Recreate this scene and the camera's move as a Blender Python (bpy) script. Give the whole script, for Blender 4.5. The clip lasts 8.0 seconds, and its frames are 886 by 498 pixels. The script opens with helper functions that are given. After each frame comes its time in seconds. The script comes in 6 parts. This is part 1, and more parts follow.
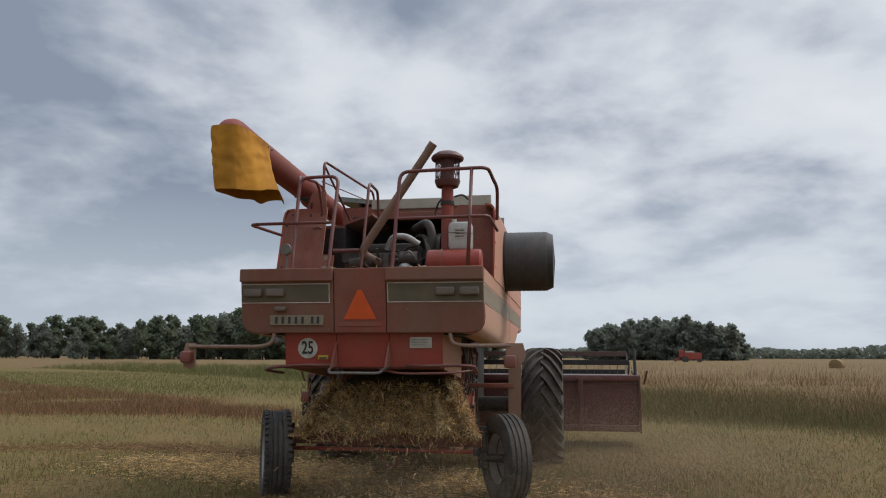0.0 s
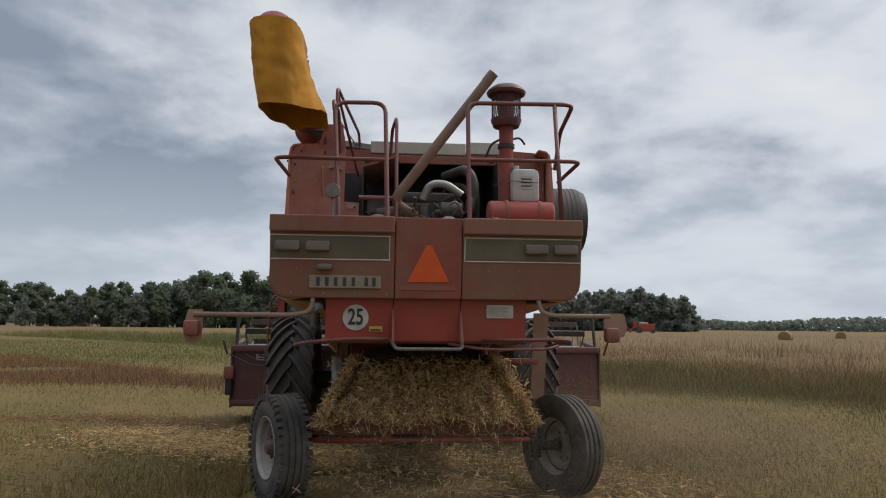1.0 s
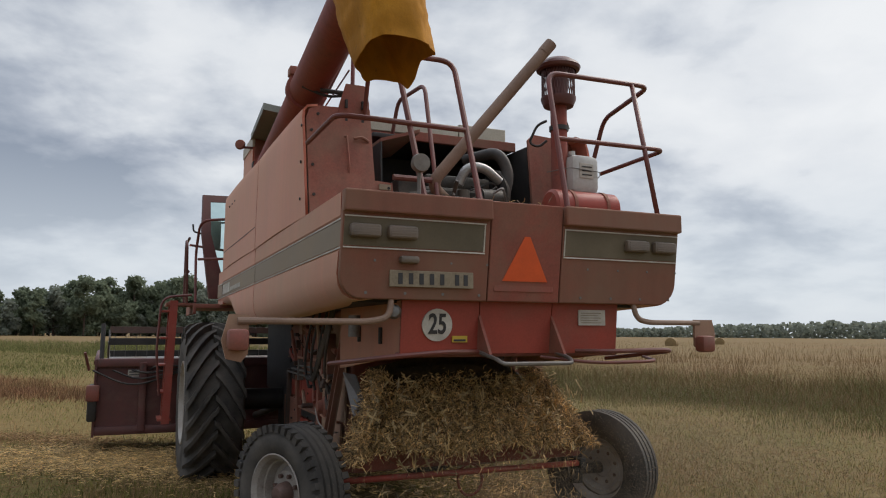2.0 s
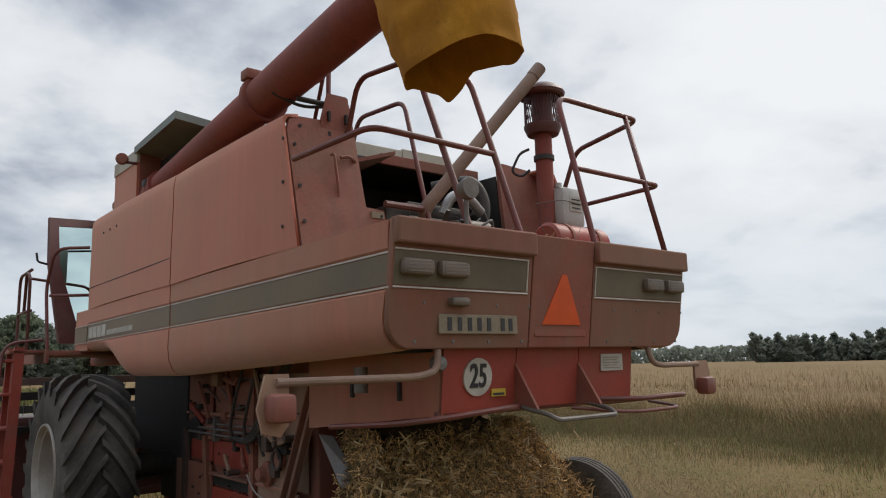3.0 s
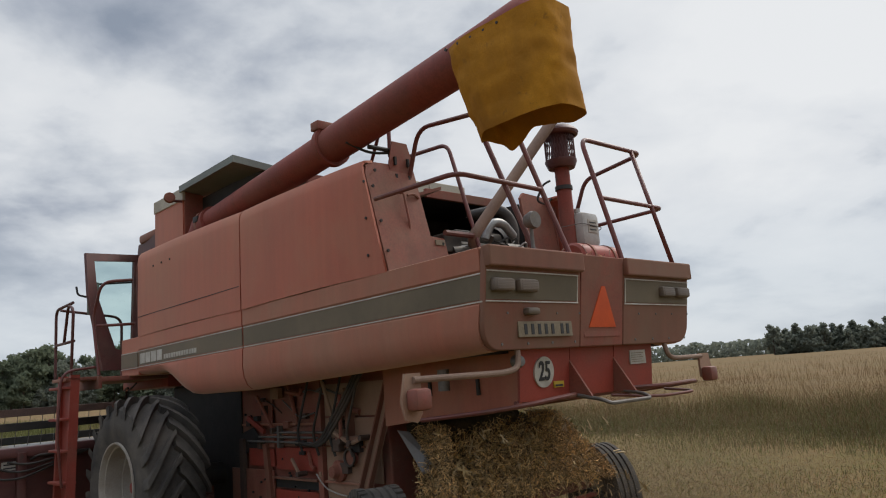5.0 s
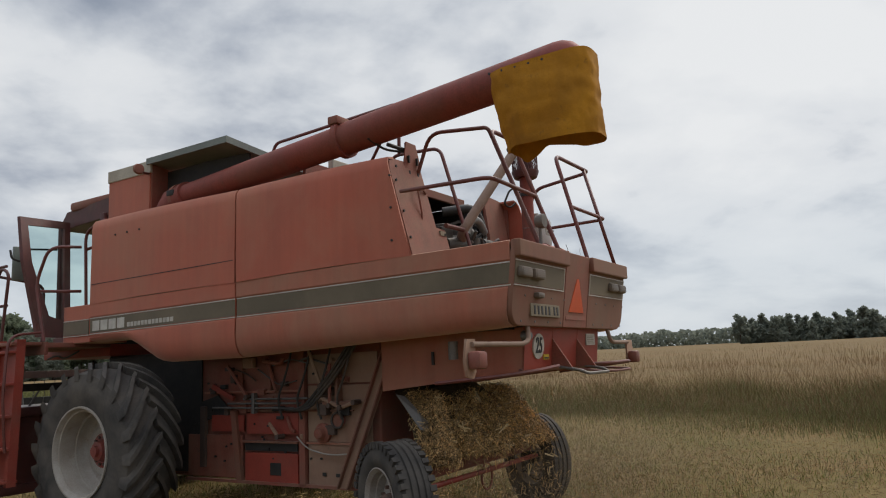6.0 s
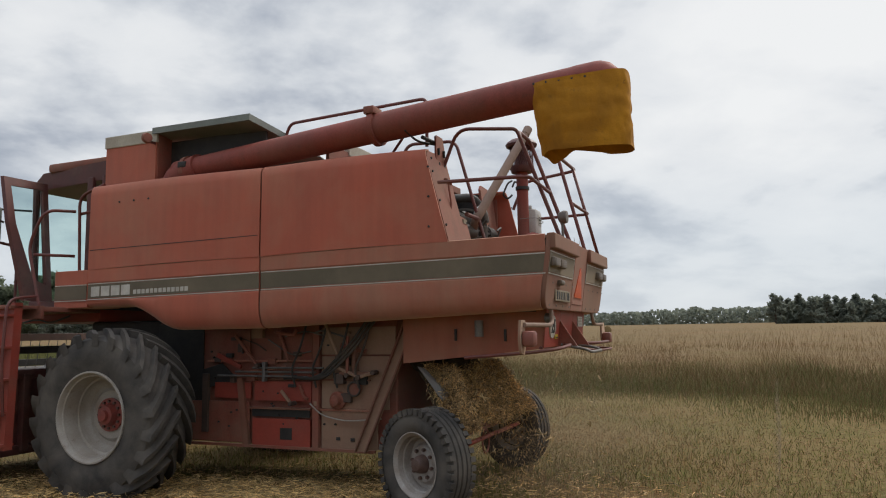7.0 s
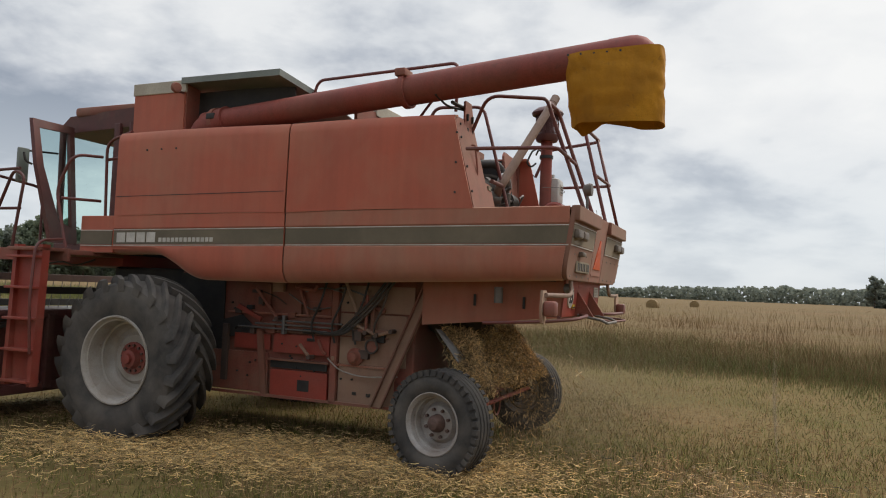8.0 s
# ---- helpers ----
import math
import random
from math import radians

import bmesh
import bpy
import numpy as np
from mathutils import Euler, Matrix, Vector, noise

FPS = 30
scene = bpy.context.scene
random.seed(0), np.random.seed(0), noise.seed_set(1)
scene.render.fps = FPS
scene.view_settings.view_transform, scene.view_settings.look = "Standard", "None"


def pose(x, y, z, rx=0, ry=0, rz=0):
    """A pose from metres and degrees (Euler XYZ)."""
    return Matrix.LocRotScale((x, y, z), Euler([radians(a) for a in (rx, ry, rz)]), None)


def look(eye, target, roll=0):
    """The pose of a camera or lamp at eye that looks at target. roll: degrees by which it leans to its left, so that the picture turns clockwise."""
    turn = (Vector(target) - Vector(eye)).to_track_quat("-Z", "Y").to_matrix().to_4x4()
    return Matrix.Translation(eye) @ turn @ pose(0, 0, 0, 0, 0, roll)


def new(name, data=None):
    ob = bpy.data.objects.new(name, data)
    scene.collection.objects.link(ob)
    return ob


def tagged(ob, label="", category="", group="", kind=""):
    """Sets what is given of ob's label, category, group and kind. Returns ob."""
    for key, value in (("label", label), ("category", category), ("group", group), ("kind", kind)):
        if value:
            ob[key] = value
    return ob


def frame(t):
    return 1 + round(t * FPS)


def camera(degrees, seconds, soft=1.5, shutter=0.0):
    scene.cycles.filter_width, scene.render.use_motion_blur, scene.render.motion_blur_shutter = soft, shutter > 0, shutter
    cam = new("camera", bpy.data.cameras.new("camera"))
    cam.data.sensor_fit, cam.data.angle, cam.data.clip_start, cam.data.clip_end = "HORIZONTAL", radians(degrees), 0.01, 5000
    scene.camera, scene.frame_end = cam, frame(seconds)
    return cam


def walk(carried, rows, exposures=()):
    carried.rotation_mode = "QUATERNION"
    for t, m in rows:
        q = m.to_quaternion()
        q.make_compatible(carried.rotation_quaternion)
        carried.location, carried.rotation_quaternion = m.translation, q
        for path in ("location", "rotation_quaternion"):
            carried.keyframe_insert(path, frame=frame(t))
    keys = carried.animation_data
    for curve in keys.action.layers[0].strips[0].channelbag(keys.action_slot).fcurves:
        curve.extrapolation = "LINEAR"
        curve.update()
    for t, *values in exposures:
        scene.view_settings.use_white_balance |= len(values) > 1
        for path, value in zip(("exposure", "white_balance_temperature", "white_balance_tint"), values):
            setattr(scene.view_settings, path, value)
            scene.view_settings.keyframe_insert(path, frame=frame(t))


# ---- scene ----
cam = camera(62.5, 8.0, soft=1.1)


# ---- the harvester's drive: heading, speed of the front axle and rear-wheel steering ----
HEADING = [(0, 0.0), (0.5, 5.4), (1, 10.7), (1.2, 12.8), (1.75, 18.4), (2.3, 23.3), (2.5, 24.6), (3, 26.8), (3.5, 27.9), (4, 28.3), (4.5, 28.9), (4.7, 29.6), (5.25, 34.8), (5.8, 42.3), (6, 44.1), (6.5, 50.0), (7, 55.9), (7.5, 59.6), (8, 61.6)]
SPEED = [(0, -1.2), (1, -1.1), (2, -1.05), (2.5, -.6), (3, -.35), (3.5, -.12), (4, .05), (4.5, .35), (5, .9), (5.5, 1.3), (6, 1.5), (7, 1.55), (7.5, 1.5), (8, 1.4)]
STEER = [(0, 26), (2.3, 25), (3, 16), (3.5, 4), (4, -8), (4.7, -20), (5.5, -29), (6.8, -28), (7.2, -20), (7.5, -14), (8, -11)]
TILT = [(0, 0), (5.2, 0), (5.8, 0.4), (6, 0.5), (6.5, 0.1), (7, 0.35), (7.5, 0), (8, 0)]
AXLE_Y = 5.0
STEP = 0.02


def smooth(rows, t):
    """Cubic through rows of (t, value, value...), by finite-difference slopes."""
    ts = [r[0] for r in rows]
    i = max(0, min(len(ts) - 2, int(np.searchsorted(ts, t, side="right")) - 1))
    p = [np.array(r[1:], float) for r in rows]

    def slope(k):
        if k == 0:
            return (p[1] - p[0]) / (ts[1] - ts[0])
        if k == len(ts) - 1:
            return (p[k] - p[k - 1]) / (ts[k] - ts[k - 1])
        a, b = (p[k] - p[k - 1]) / (ts[k] - ts[k - 1]), (p[k + 1] - p[k]) / (ts[k + 1] - ts[k])
        wa, wb = ts[k + 1] - ts[k], ts[k] - ts[k - 1]
        return (a * wa + b * wb) / (wa + wb)
    h = ts[i + 1] - ts[i]
    u = (t - ts[i]) / h
    return ((2 * u**3 - 3 * u**2 + 1) * p[i] + (u**3 - 2 * u**2 + u) * h * slope(i)
            + (3 * u**2 - 2 * u**3) * p[i + 1] + (u**3 - u**2) * h * slope(i + 1))


def drive():
    """Places of the front axle, headings and rolled distances at every STEP."""
    x, y, out, rolled = 0.0, AXLE_Y, [], 0.0
    for k in range(int(8.0 / STEP) + 2):
        t = min(k * STEP, 8.0)
        th, v = radians(float(smooth(HEADING, t)[0])), float(np.interp(t, *zip(*SPEED)))
        out.append((x, y, th, rolled))
        x, y, rolled = x - math.sin(th) * v * STEP, y + math.cos(th) * v * STEP, rolled + v * STEP
    return out


DRIVEN = drive()


def driven(t):
    k = min(t / STEP, len(DRIVEN) - 1.001)
    i, f = int(k), k - int(k)
    return [a + (b - a) * f for a, b in zip(DRIVEN[i], DRIVEN[i + 1])]


def harvester_pose(t):
    x, y, th, _ = driven(t)
    return pose(x + math.sin(th) * AXLE_Y, y - math.cos(th) * AXLE_Y, 0, 0, float(smooth(TILT, t)[0]), math.degrees(th))


# ---- camera: seconds, eye, target and roll, seen from the harvester ----
PATH = [
    (0, (2.13, -7.595, 1.697), (1.819, -5.641, 1.989), 0.2),
    (0.5, (0.862, -6.95, 1.693), (0.786, -4.967, 1.935), 1.4),
    (1, (-0.421, -6.223, 1.714), (-0.248, -4.241, 1.925), 0.5),
    (1.2, (-0.861, -5.86, 1.743), (-0.566, -3.893, 1.949), 1.2),
    (2.3, (-3.027, -3.961, 1.759), (-2.089, -2.211, 1.999), -0.9),
    (2.5, (-3.229, -3.629, 1.813), (-2.2, -1.931, 2.057), -1.6),
    (3, (-3.571, -3.058, 1.873), (-2.308, -1.538, 2.181), -1.5),
    (3.5, (-3.853, -2.737, 1.927), (-2.411, -1.396, 2.277), -0.6),
    (4, (-3.939, -2.91, 1.929), (-2.591, -1.481, 2.304), -1.0),
    (4.5, (-4.212, -3.162, 1.797), (-2.888, -1.728, 2.233), -2.3),
    (4.7, (-4.401, -3.226, 1.799), (-3.084, -1.773, 2.193), -3.9),
    (5.8, (-6.411, -2.746, 1.742), (-4.765, -1.649, 2.037), -2.0),
    (6, (-6.617, -2.566, 1.682), (-4.938, -1.524, 1.988), -2.6),
    (6.5, (-7.281, -2.123, 1.743), (-5.539, -1.178, 2.008), 0.2),
    (7, (-7.874, -1.618, 1.755), (-6.038, -0.857, 1.98), -0.9),
    (7.5, (-8.104, -1.449, 1.793), (-6.248, -0.737, 2.006), 0.7),
    (8, (-8.034, -1.503, 1.817), (-6.196, -0.722, 1.927), 2.2),
]
CAM_ROWS = [(t, *eye, *target, roll) for t, eye, target, roll in PATH]


def camera_pose(t):
    r = smooth(CAM_ROWS, t)
    return harvester_pose(t) @ look(Vector(r[:3]), Vector(r[3:6]), float(r[6]))


EXPOSURES = [(0, 0.0, 6600, 10), (1, 0.0, 6650, 10), (2.5, 0.2, 6800, 10), (4, 0.07, 6800, 10), (4.7, 0.06, 6800, 10), (6, 0.05, 6850, 10), (7, 0.15, 6900, 10), (8, 0.22, 7000, 10)]
walk(cam, [(k / 10, camera_pose(k / 10)) for k in range(81)], EXPOSURES)

# ---- world and light ----
def node(tree, kind, links=(), **values):
    n = tree.nodes.new(kind)
    for key, value in values.items():
        if key.startswith("i_"):
            n.inputs[int(key[2:]) if key[2:].isdigit() else key[2:].replace("_", " ")].default_value = value
        elif key == "op":
            n.operation = value
        elif key == "blend":
            n.blend_type = value
    for name, socket in links:
        tree.links.new(socket, n.inputs[name])
    return n


def ramp(tree, fac, stops):
    n = tree.nodes.new("ShaderNodeValToRGB")
    e = n.color_ramp.elements
    while len(e) < len(stops):
        e.new(0.5)
    for k, (at, c) in enumerate(stops):
        e[k].position, e[k].color = at, (*c, 1) if len(c) == 3 else c
    tree.links.new(fac, n.inputs["Fac"])
    return n.outputs["Color"]


SUN_BEARING, SUN_HEIGHT = 60, 48


def build_world():
    w = bpy.data.worlds.new("overcast_sky")
    w.use_nodes = True
    tr = w.node_tree
    tr.nodes.clear()
    sky = tr.nodes.new("ShaderNodeTexSky")
    sky.sky_type, sky.sun_disc = "NISHITA", False
    sky.sun_elevation, sky.sun_rotation = radians(SUN_HEIGHT), radians(SUN_BEARING)
    co = tr.nodes.new("ShaderNodeTexCoord")
    sep = node(tr, "ShaderNodeSeparateXYZ", [(0, co.outputs["Generated"])])
    up = node(tr, "ShaderNodeMath", [(0, sep.outputs["Z"])], op="MAXIMUM", i_1=0.0)
    lift = node(tr, "ShaderNodeMath", [(0, up.outputs[0])], op="ADD", i_1=0.30)
    u = node(tr, "ShaderNodeMath", [(0, sep.outputs["X"]), (1, lift.outputs[0])], op="DIVIDE")
    v = node(tr, "ShaderNodeMath", [(0, sep.outputs["Y"]), (1, lift.outputs[0])], op="DIVIDE")
    plane = node(tr, "ShaderNodeCombineXYZ", [(0, u.outputs[0]), (1, v.outputs[0])], i_2=3.7)
    big = node(tr, "ShaderNodeTexNoise", [("Vector", plane.outputs[0])], i_Scale=1.75, i_Detail=9.0, i_Roughness=0.5, i_Distortion=0.2)
    fine = node(tr, "ShaderNodeTexNoise", [("Vector", plane.outputs[0])], i_Scale=4.2, i_Detail=9.0, i_Roughness=0.55, i_Distortion=0.15)
    mixed = node(tr, "ShaderNodeMath", [(0, big.outputs[0])], op="MULTIPLY_ADD", i_1=1.05, i_2=-0.235)
    mixed2 = node(tr, "ShaderNodeMath", [(0, fine.outputs[0]), (2, mixed.outputs[0])], op="MULTIPLY_ADD", i_1=0.40)
    # brighter towards the veiled sun
    sun = Vector((math.sin(radians(SUN_BEARING)), math.cos(radians(SUN_BEARING)), 0.35)).normalized()
    dot = node(tr, "ShaderNodeVectorMath", [(0, co.outputs["Generated"])], op="DOT_PRODUCT", i_1=sun)
    glow = node(tr, "ShaderNodeMath", [(0, dot.outputs["Value"]), (2, mixed2.outputs[0])], op="MULTIPLY_ADD", i_1=0.165)
    clouds = ramp(tr, glow.outputs[0], [(0.40, (0.20, 0.24, 0.31)), (0.50, (0.31, 0.35, 0.42)), (0.58, (0.44, 0.48, 0.54)), (0.66, (0.54, 0.575, 0.625)), (0.84, (0.61, 0.64, 0.68))])
    low = ramp(tr, up.outputs[0], [(0.0, (1, 1, 1)), (0.10, (0.75, 0.75, 0.75)), (0.22, (0, 0, 0))])
    lowmix = node(tr, "ShaderNodeMath", [(0, low)], op="MULTIPLY", i_1=0.72)
    banded = node(tr, "ShaderNodeMix", [("Factor", lowmix.outputs[0])])
    banded.data_type = "RGBA"
    tr.links.new(lowmix.outputs[0], banded.inputs[0])
    tr.links.new(clouds, banded.inputs[6])
    banded.inputs[7].default_value = (0.46, 0.52, 0.59, 1)
    b1 = tr.nodes.new("ShaderNodeBackground")
    b1.inputs["Strength"].default_value = 0.05
    tr.links.new(sky.outputs[0], b1.inputs["Color"])
    b2 = tr.nodes.new("ShaderNodeBackground")
    # an overcast sky is brightest overhead
    over = ramp(tr, up.outputs[0], [(0.50, (1.0, 1.0, 1.0)), (0.85, (2.6, 2.6, 2.6))])
    lit = node(tr, "ShaderNodeMath", [(0, over)], op="MULTIPLY", i_1=1.3)
    tr.links.new(lit.outputs[0], b2.inputs["Strength"])
    tr.links.new(banded.outputs[2], b2.inputs["Color"])
    mix = tr.nodes.new("ShaderNodeMixShader")
    mix.inputs[0].default_value = 0.93
    tr.links.new(b1.outputs[0], mix.inputs[1])
    tr.links.new(b2.outputs[0], mix.inputs[2])
    out = tr.nodes.new("ShaderNodeOutputWorld")
    tr.links.new(mix.outputs[0], out.inputs["Surface"])
    scene.world = w
    sun_data = bpy.data.lights.new("sun", "SUN")
    sun_data.energy, sun_data.angle, sun_data.color = 1.5, radians(25), (1.0, 0.96, 0.9)
    ob = new("sun", sun_data)
    d = Vector((math.sin(radians(SUN_BEARING)) * math.cos(radians(SUN_HEIGHT)), math.cos(radians(SUN_BEARING)) * math.cos(radians(SUN_HEIGHT)), math.sin(radians(SUN_HEIGHT))))
    ob.matrix_world = look(d * 50, (0, 0, 0))


build_world()


# ---- materials ----
def material(name, base, second=None, rough=0.6, scale=4.0, amount=0.5, grain=0.0, grain_scale=60.0, bump=0.0, bump_scale=40.0, metal=0.0,
             dust=None, dust_amount=0.0, dust_scale=1.5, island=False, random=0.0, spec=0.5, wear=None, sheen=0.0, streak=0.0):
    m = bpy.data.materials.new(name)
    m.use_nodes = True
    tr = m.node_tree
    bsdf = tr.nodes["Principled BSDF"]
    bsdf.inputs["Roughness"].default_value = rough
    bsdf.inputs["Metallic"].default_value = metal
    bsdf.inputs["Specular IOR Level"].default_value = spec
    if sheen:
        bsdf.inputs["Sheen Weight"].default_value = sheen
        bsdf.inputs["Sheen Roughness"].default_value = 0.5
        bsdf.inputs["Sheen Tint"].default_value = (0.80, 0.62, 0.46, 1)
    co = tr.nodes.new("ShaderNodeTexCoord").outputs["Object"]
    second = second or tuple(c * 0.7 for c in base)
    n1 = node(tr, "ShaderNodeTexNoise", [("Vector", co)], i_Scale=scale, i_Detail=6.0, i_Roughness=0.6)
    color = ramp(tr, n1.outputs[0], [(0.5 - 0.25 * amount - 0.03, base), (0.5 + 0.25 * amount + 0.03, second)])

    def mix(fac, a, b, blend="MIX"):
        n = tr.nodes.new("ShaderNodeMix")
        n.data_type, n.blend_type = "RGBA", blend
        for k, s in ((0, fac), (6, a), (7, b)):
            if isinstance(s, (int, float)):
                n.inputs[k].default_value = s
            elif isinstance(s, tuple):
                n.inputs[k].default_value = (*s, 1)
            else:
                tr.links.new(s, n.inputs[k])
        return n.outputs[2]
    if grain:
        n2 = node(tr, "ShaderNodeTexNoise", [("Vector", co)], i_Scale=grain_scale, i_Detail=4.0, i_Roughness=0.65)
        color = mix(grain, color, ramp(tr, n2.outputs[0], [(0.3, (0.35, 0.35, 0.35)), (0.7, (1.5, 1.5, 1.5))]), "MULTIPLY")
    if wear:
        n4 = node(tr, "ShaderNodeTexNoise", [("Vector", co)], i_Scale=7.0, i_Detail=10.0, i_Roughness=0.72)
        color = mix(ramp(tr, n4.outputs[0], [(0.60, (0, 0, 0)), (0.70, (0.75, 0.75, 0.75))]), color, wear)
    if streak:
        mp = node(tr, "ShaderNodeMapping", [("Vector", co)])
        mp.inputs["Scale"].default_value = (5.0, 5.0, 0.45)
        n5 = node(tr, "ShaderNodeTexNoise", [("Vector", mp.outputs[0])], i_Scale=2.2, i_Detail=6.0, i_Roughness=0.6)
        color = mix(streak, color, ramp(tr, n5.outputs[0], [(0.35, (0.72, 0.70, 0.68)), (0.62, (1.12, 1.1, 1.08))]), "MULTIPLY")
    if dust:
        n3 = node(tr, "ShaderNodeTexNoise", [("Vector", co)], i_Scale=dust_scale, i_Detail=9.0, i_Roughness=0.65, i_Distortion=0.3)
        lo = 0.62 - 0.5 * dust_amount
        f = ramp(tr, n3.outputs[0], [(lo, (0.15 * dust_amount,) * 3), (lo + 0.3, (min(1, 0.35 + dust_amount * 0.6),) * 3)])
        color = mix(f, color, dust)
        r = node(tr, "ShaderNodeMath", [(0, f)], op="MULTIPLY_ADD", i_1=0.3, i_2=rough)
        r.use_clamp = True
        tr.links.new(r.outputs[0], bsdf.inputs["Roughness"])
    if island or random:
        src = tr.nodes.new("ShaderNodeNewGeometry").outputs["Random Per Island"] if island else tr.nodes.new("ShaderNodeObjectInfo").outputs["Random"]
        a = random or 0.5
        color = mix(1.0, color, ramp(tr, src, [(0.0, (1 - a,) * 3), (0.55, (1.0, 1.0, 1.0)), (1.0, (1 + a, 1 + a * 0.95, 1 + a * 0.8))]), "MULTIPLY")
    tr.links.new(color, bsdf.inputs["Base Color"])
    if bump:
        nb = node(tr, "ShaderNodeTexNoise", [("Vector", co)], i_Scale=bump_scale, i_Detail=5.0)
        b = node(tr, "ShaderNodeBump", [("Height", nb.outputs[0])], i_Strength=bump, i_Distance=0.02)
        tr.links.new(b.outputs[0], bsdf.inputs["Normal"])
    return m


TAN = (0.27, 0.185, 0.13)
M = {}
M["red"] = material("faded_red_paint", (0.45, 0.090, 0.048), (0.38, 0.083, 0.048), 0.55, 1.1, 0.6, 0.12, 120, 0.012, 5, dust=(0.40, 0.20, 0.125), dust_amount=0.34, dust_scale=0.7, spec=0.3, sheen=0.7, streak=0.3)
M["red_rear"] = material("dusty_red_paint", (0.25, 0.07, 0.043), (0.19, 0.068, 0.045), 0.62, 1.8, 0.7, 0.18, 110, 0.02, 8, dust=(0.205, 0.128, 0.086), dust_amount=0.58, dust_scale=1.1, spec=0.3, sheen=0.2, streak=0.4, wear=(0.12, 0.065, 0.045))
M["red_clean"] = material("bright_red_paint", (0.37, 0.058, 0.038), (0.27, 0.05, 0.034), 0.45, 2.5, 0.7, 0.2, 70, 0.02, 10, dust=(0.22, 0.14, 0.095), dust_amount=0.28, spec=0.35)
M["red_dirty"] = material("grimy_red_paint", (0.30, 0.066, 0.044), (0.20, 0.056, 0.039), 0.62, 3.0, 0.8, 0.25, 60, 0.05, 20, dust=(0.21, 0.135, 0.092), dust_amount=0.48, dust_scale=2.2, wear=(0.055, 0.036, 0.03), spec=0.3, sheen=0.25)
M["red_tan"] = material("dust_caked_red_paint", (0.40, 0.10, 0.057), (0.33, 0.10, 0.062), 0.6, 1.2, 0.6, 0.16, 120, 0.015, 6, dust=(0.33, 0.22, 0.145), dust_amount=0.44, dust_scale=0.8, spec=0.3, sheen=0.65, streak=0.4)
M["dusty"] = material("dust_coated_sheet", (0.31, 0.15, 0.098), (0.23, 0.115, 0.077), 0.7, 2.2, 0.7, 0.2, 90, 0.03, 12, dust=(0.34, 0.24, 0.165), dust_amount=0.6, dust_scale=1.3, spec=0.25, sheen=0.5, streak=0.4, wear=(0.10, 0.06, 0.045))
M["red_worn"] = material("scratched_red_paint", (0.30, 0.075, 0.048), (0.21, 0.062, 0.042), 0.6, 3.0, 0.8, 0.3, 60, 0.04, 20, dust=(0.24, 0.155, 0.105), dust_amount=0.40, dust_scale=2.2, wear=(0.05, 0.034, 0.028), spec=0.3, sheen=0.25, streak=0.5)
M["rust_tan"] = material("dusty_rusty_pipe", (0.26, 0.165, 0.115), (0.17, 0.10, 0.07), 0.65, 5, 0.7, 0.25, 70, 0.05, 30, dust=(0.32, 0.22, 0.16), dust_amount=0.4)
M["dark_red"] = material("dark_weathered_red", (0.13, 0.035, 0.03), (0.085, 0.03, 0.025), 0.5, 5, 0.7, 0.25, 70, dust=TAN, dust_amount=0.18, wear=(0.05, 0.035, 0.03))
M["rail"] = material("worn_red_tube_paint", (0.17, 0.036, 0.028), (0.115, 0.032, 0.025), 0.45, 5, 0.6, 0.2, 80, dust=TAN, dust_amount=0.22, wear=(0.07, 0.045, 0.035))
M["auger"] = material("auger_red_paint", (0.30, 0.062, 0.043), (0.20, 0.05, 0.038), 0.6, 1.6, 0.8, 0.25, 60, 0.03, 8, dust=(0.22, 0.115, 0.085), dust_amount=0.36, streak=0.35, wear=(0.085, 0.042, 0.034), spec=0.3)
M["stripe"] = material("faded_black_stripe", (0.098, 0.08, 0.052), (0.13, 0.105, 0.068), 0.55, 1.2, 0.6, 0.15, 100, dust=(0.22, 0.17, 0.115), dust_amount=0.36, spec=0.3, sheen=0.4)
M["white"] = material("off_white_paint", (0.60, 0.56, 0.49), (0.42, 0.38, 0.32), 0.5, 6, 0.5, 0.15, 80, dust=TAN, dust_amount=0.2)
M["cream"] = material("cream_paint", (0.50, 0.45, 0.35), (0.40, 0.35, 0.27), 0.5, 4, 0.6, 0.2, 60, dust=TAN, dust_amount=0.3)
M["hood"] = material("grey_green_sheet", (0.20, 0.22, 0.19), (0.15, 0.165, 0.145), 0.5, 3, 0.6, 0.2, 60, dust=TAN, dust_amount=0.2)
# sooty metal; the same black is put in place of shade in openings
M["black"] = material("sooty_metal_and_opening_shade", (0.018, 0.017, 0.016), (0.035, 0.03, 0.026), 0.6, 6, 0.6, 0.3, 50, 0.05, 30, dust=(0.12, 0.09, 0.065), dust_amount=0.12)
M["engine"] = material("oily_engine_metal", (0.035, 0.034, 0.032), (0.075, 0.065, 0.055), 0.45, 9, 0.7, 0.3, 60, 0.1, 40, metal=0.4, dust=(0.16, 0.125, 0.09), dust_amount=0.35, dust_scale=5)
M["silver"] = material("aluminised_pipe", (0.42, 0.41, 0.39), (0.28, 0.27, 0.25), 0.4, 9, 0.6, 0.25, 70, 0.06, 60, metal=0.6)
M["steel"] = material("bare_grey_steel", (0.20, 0.195, 0.185), (0.13, 0.12, 0.11), 0.5, 7, 0.6, 0.3, 60, metal=0.5, dust=TAN, dust_amount=0.3)
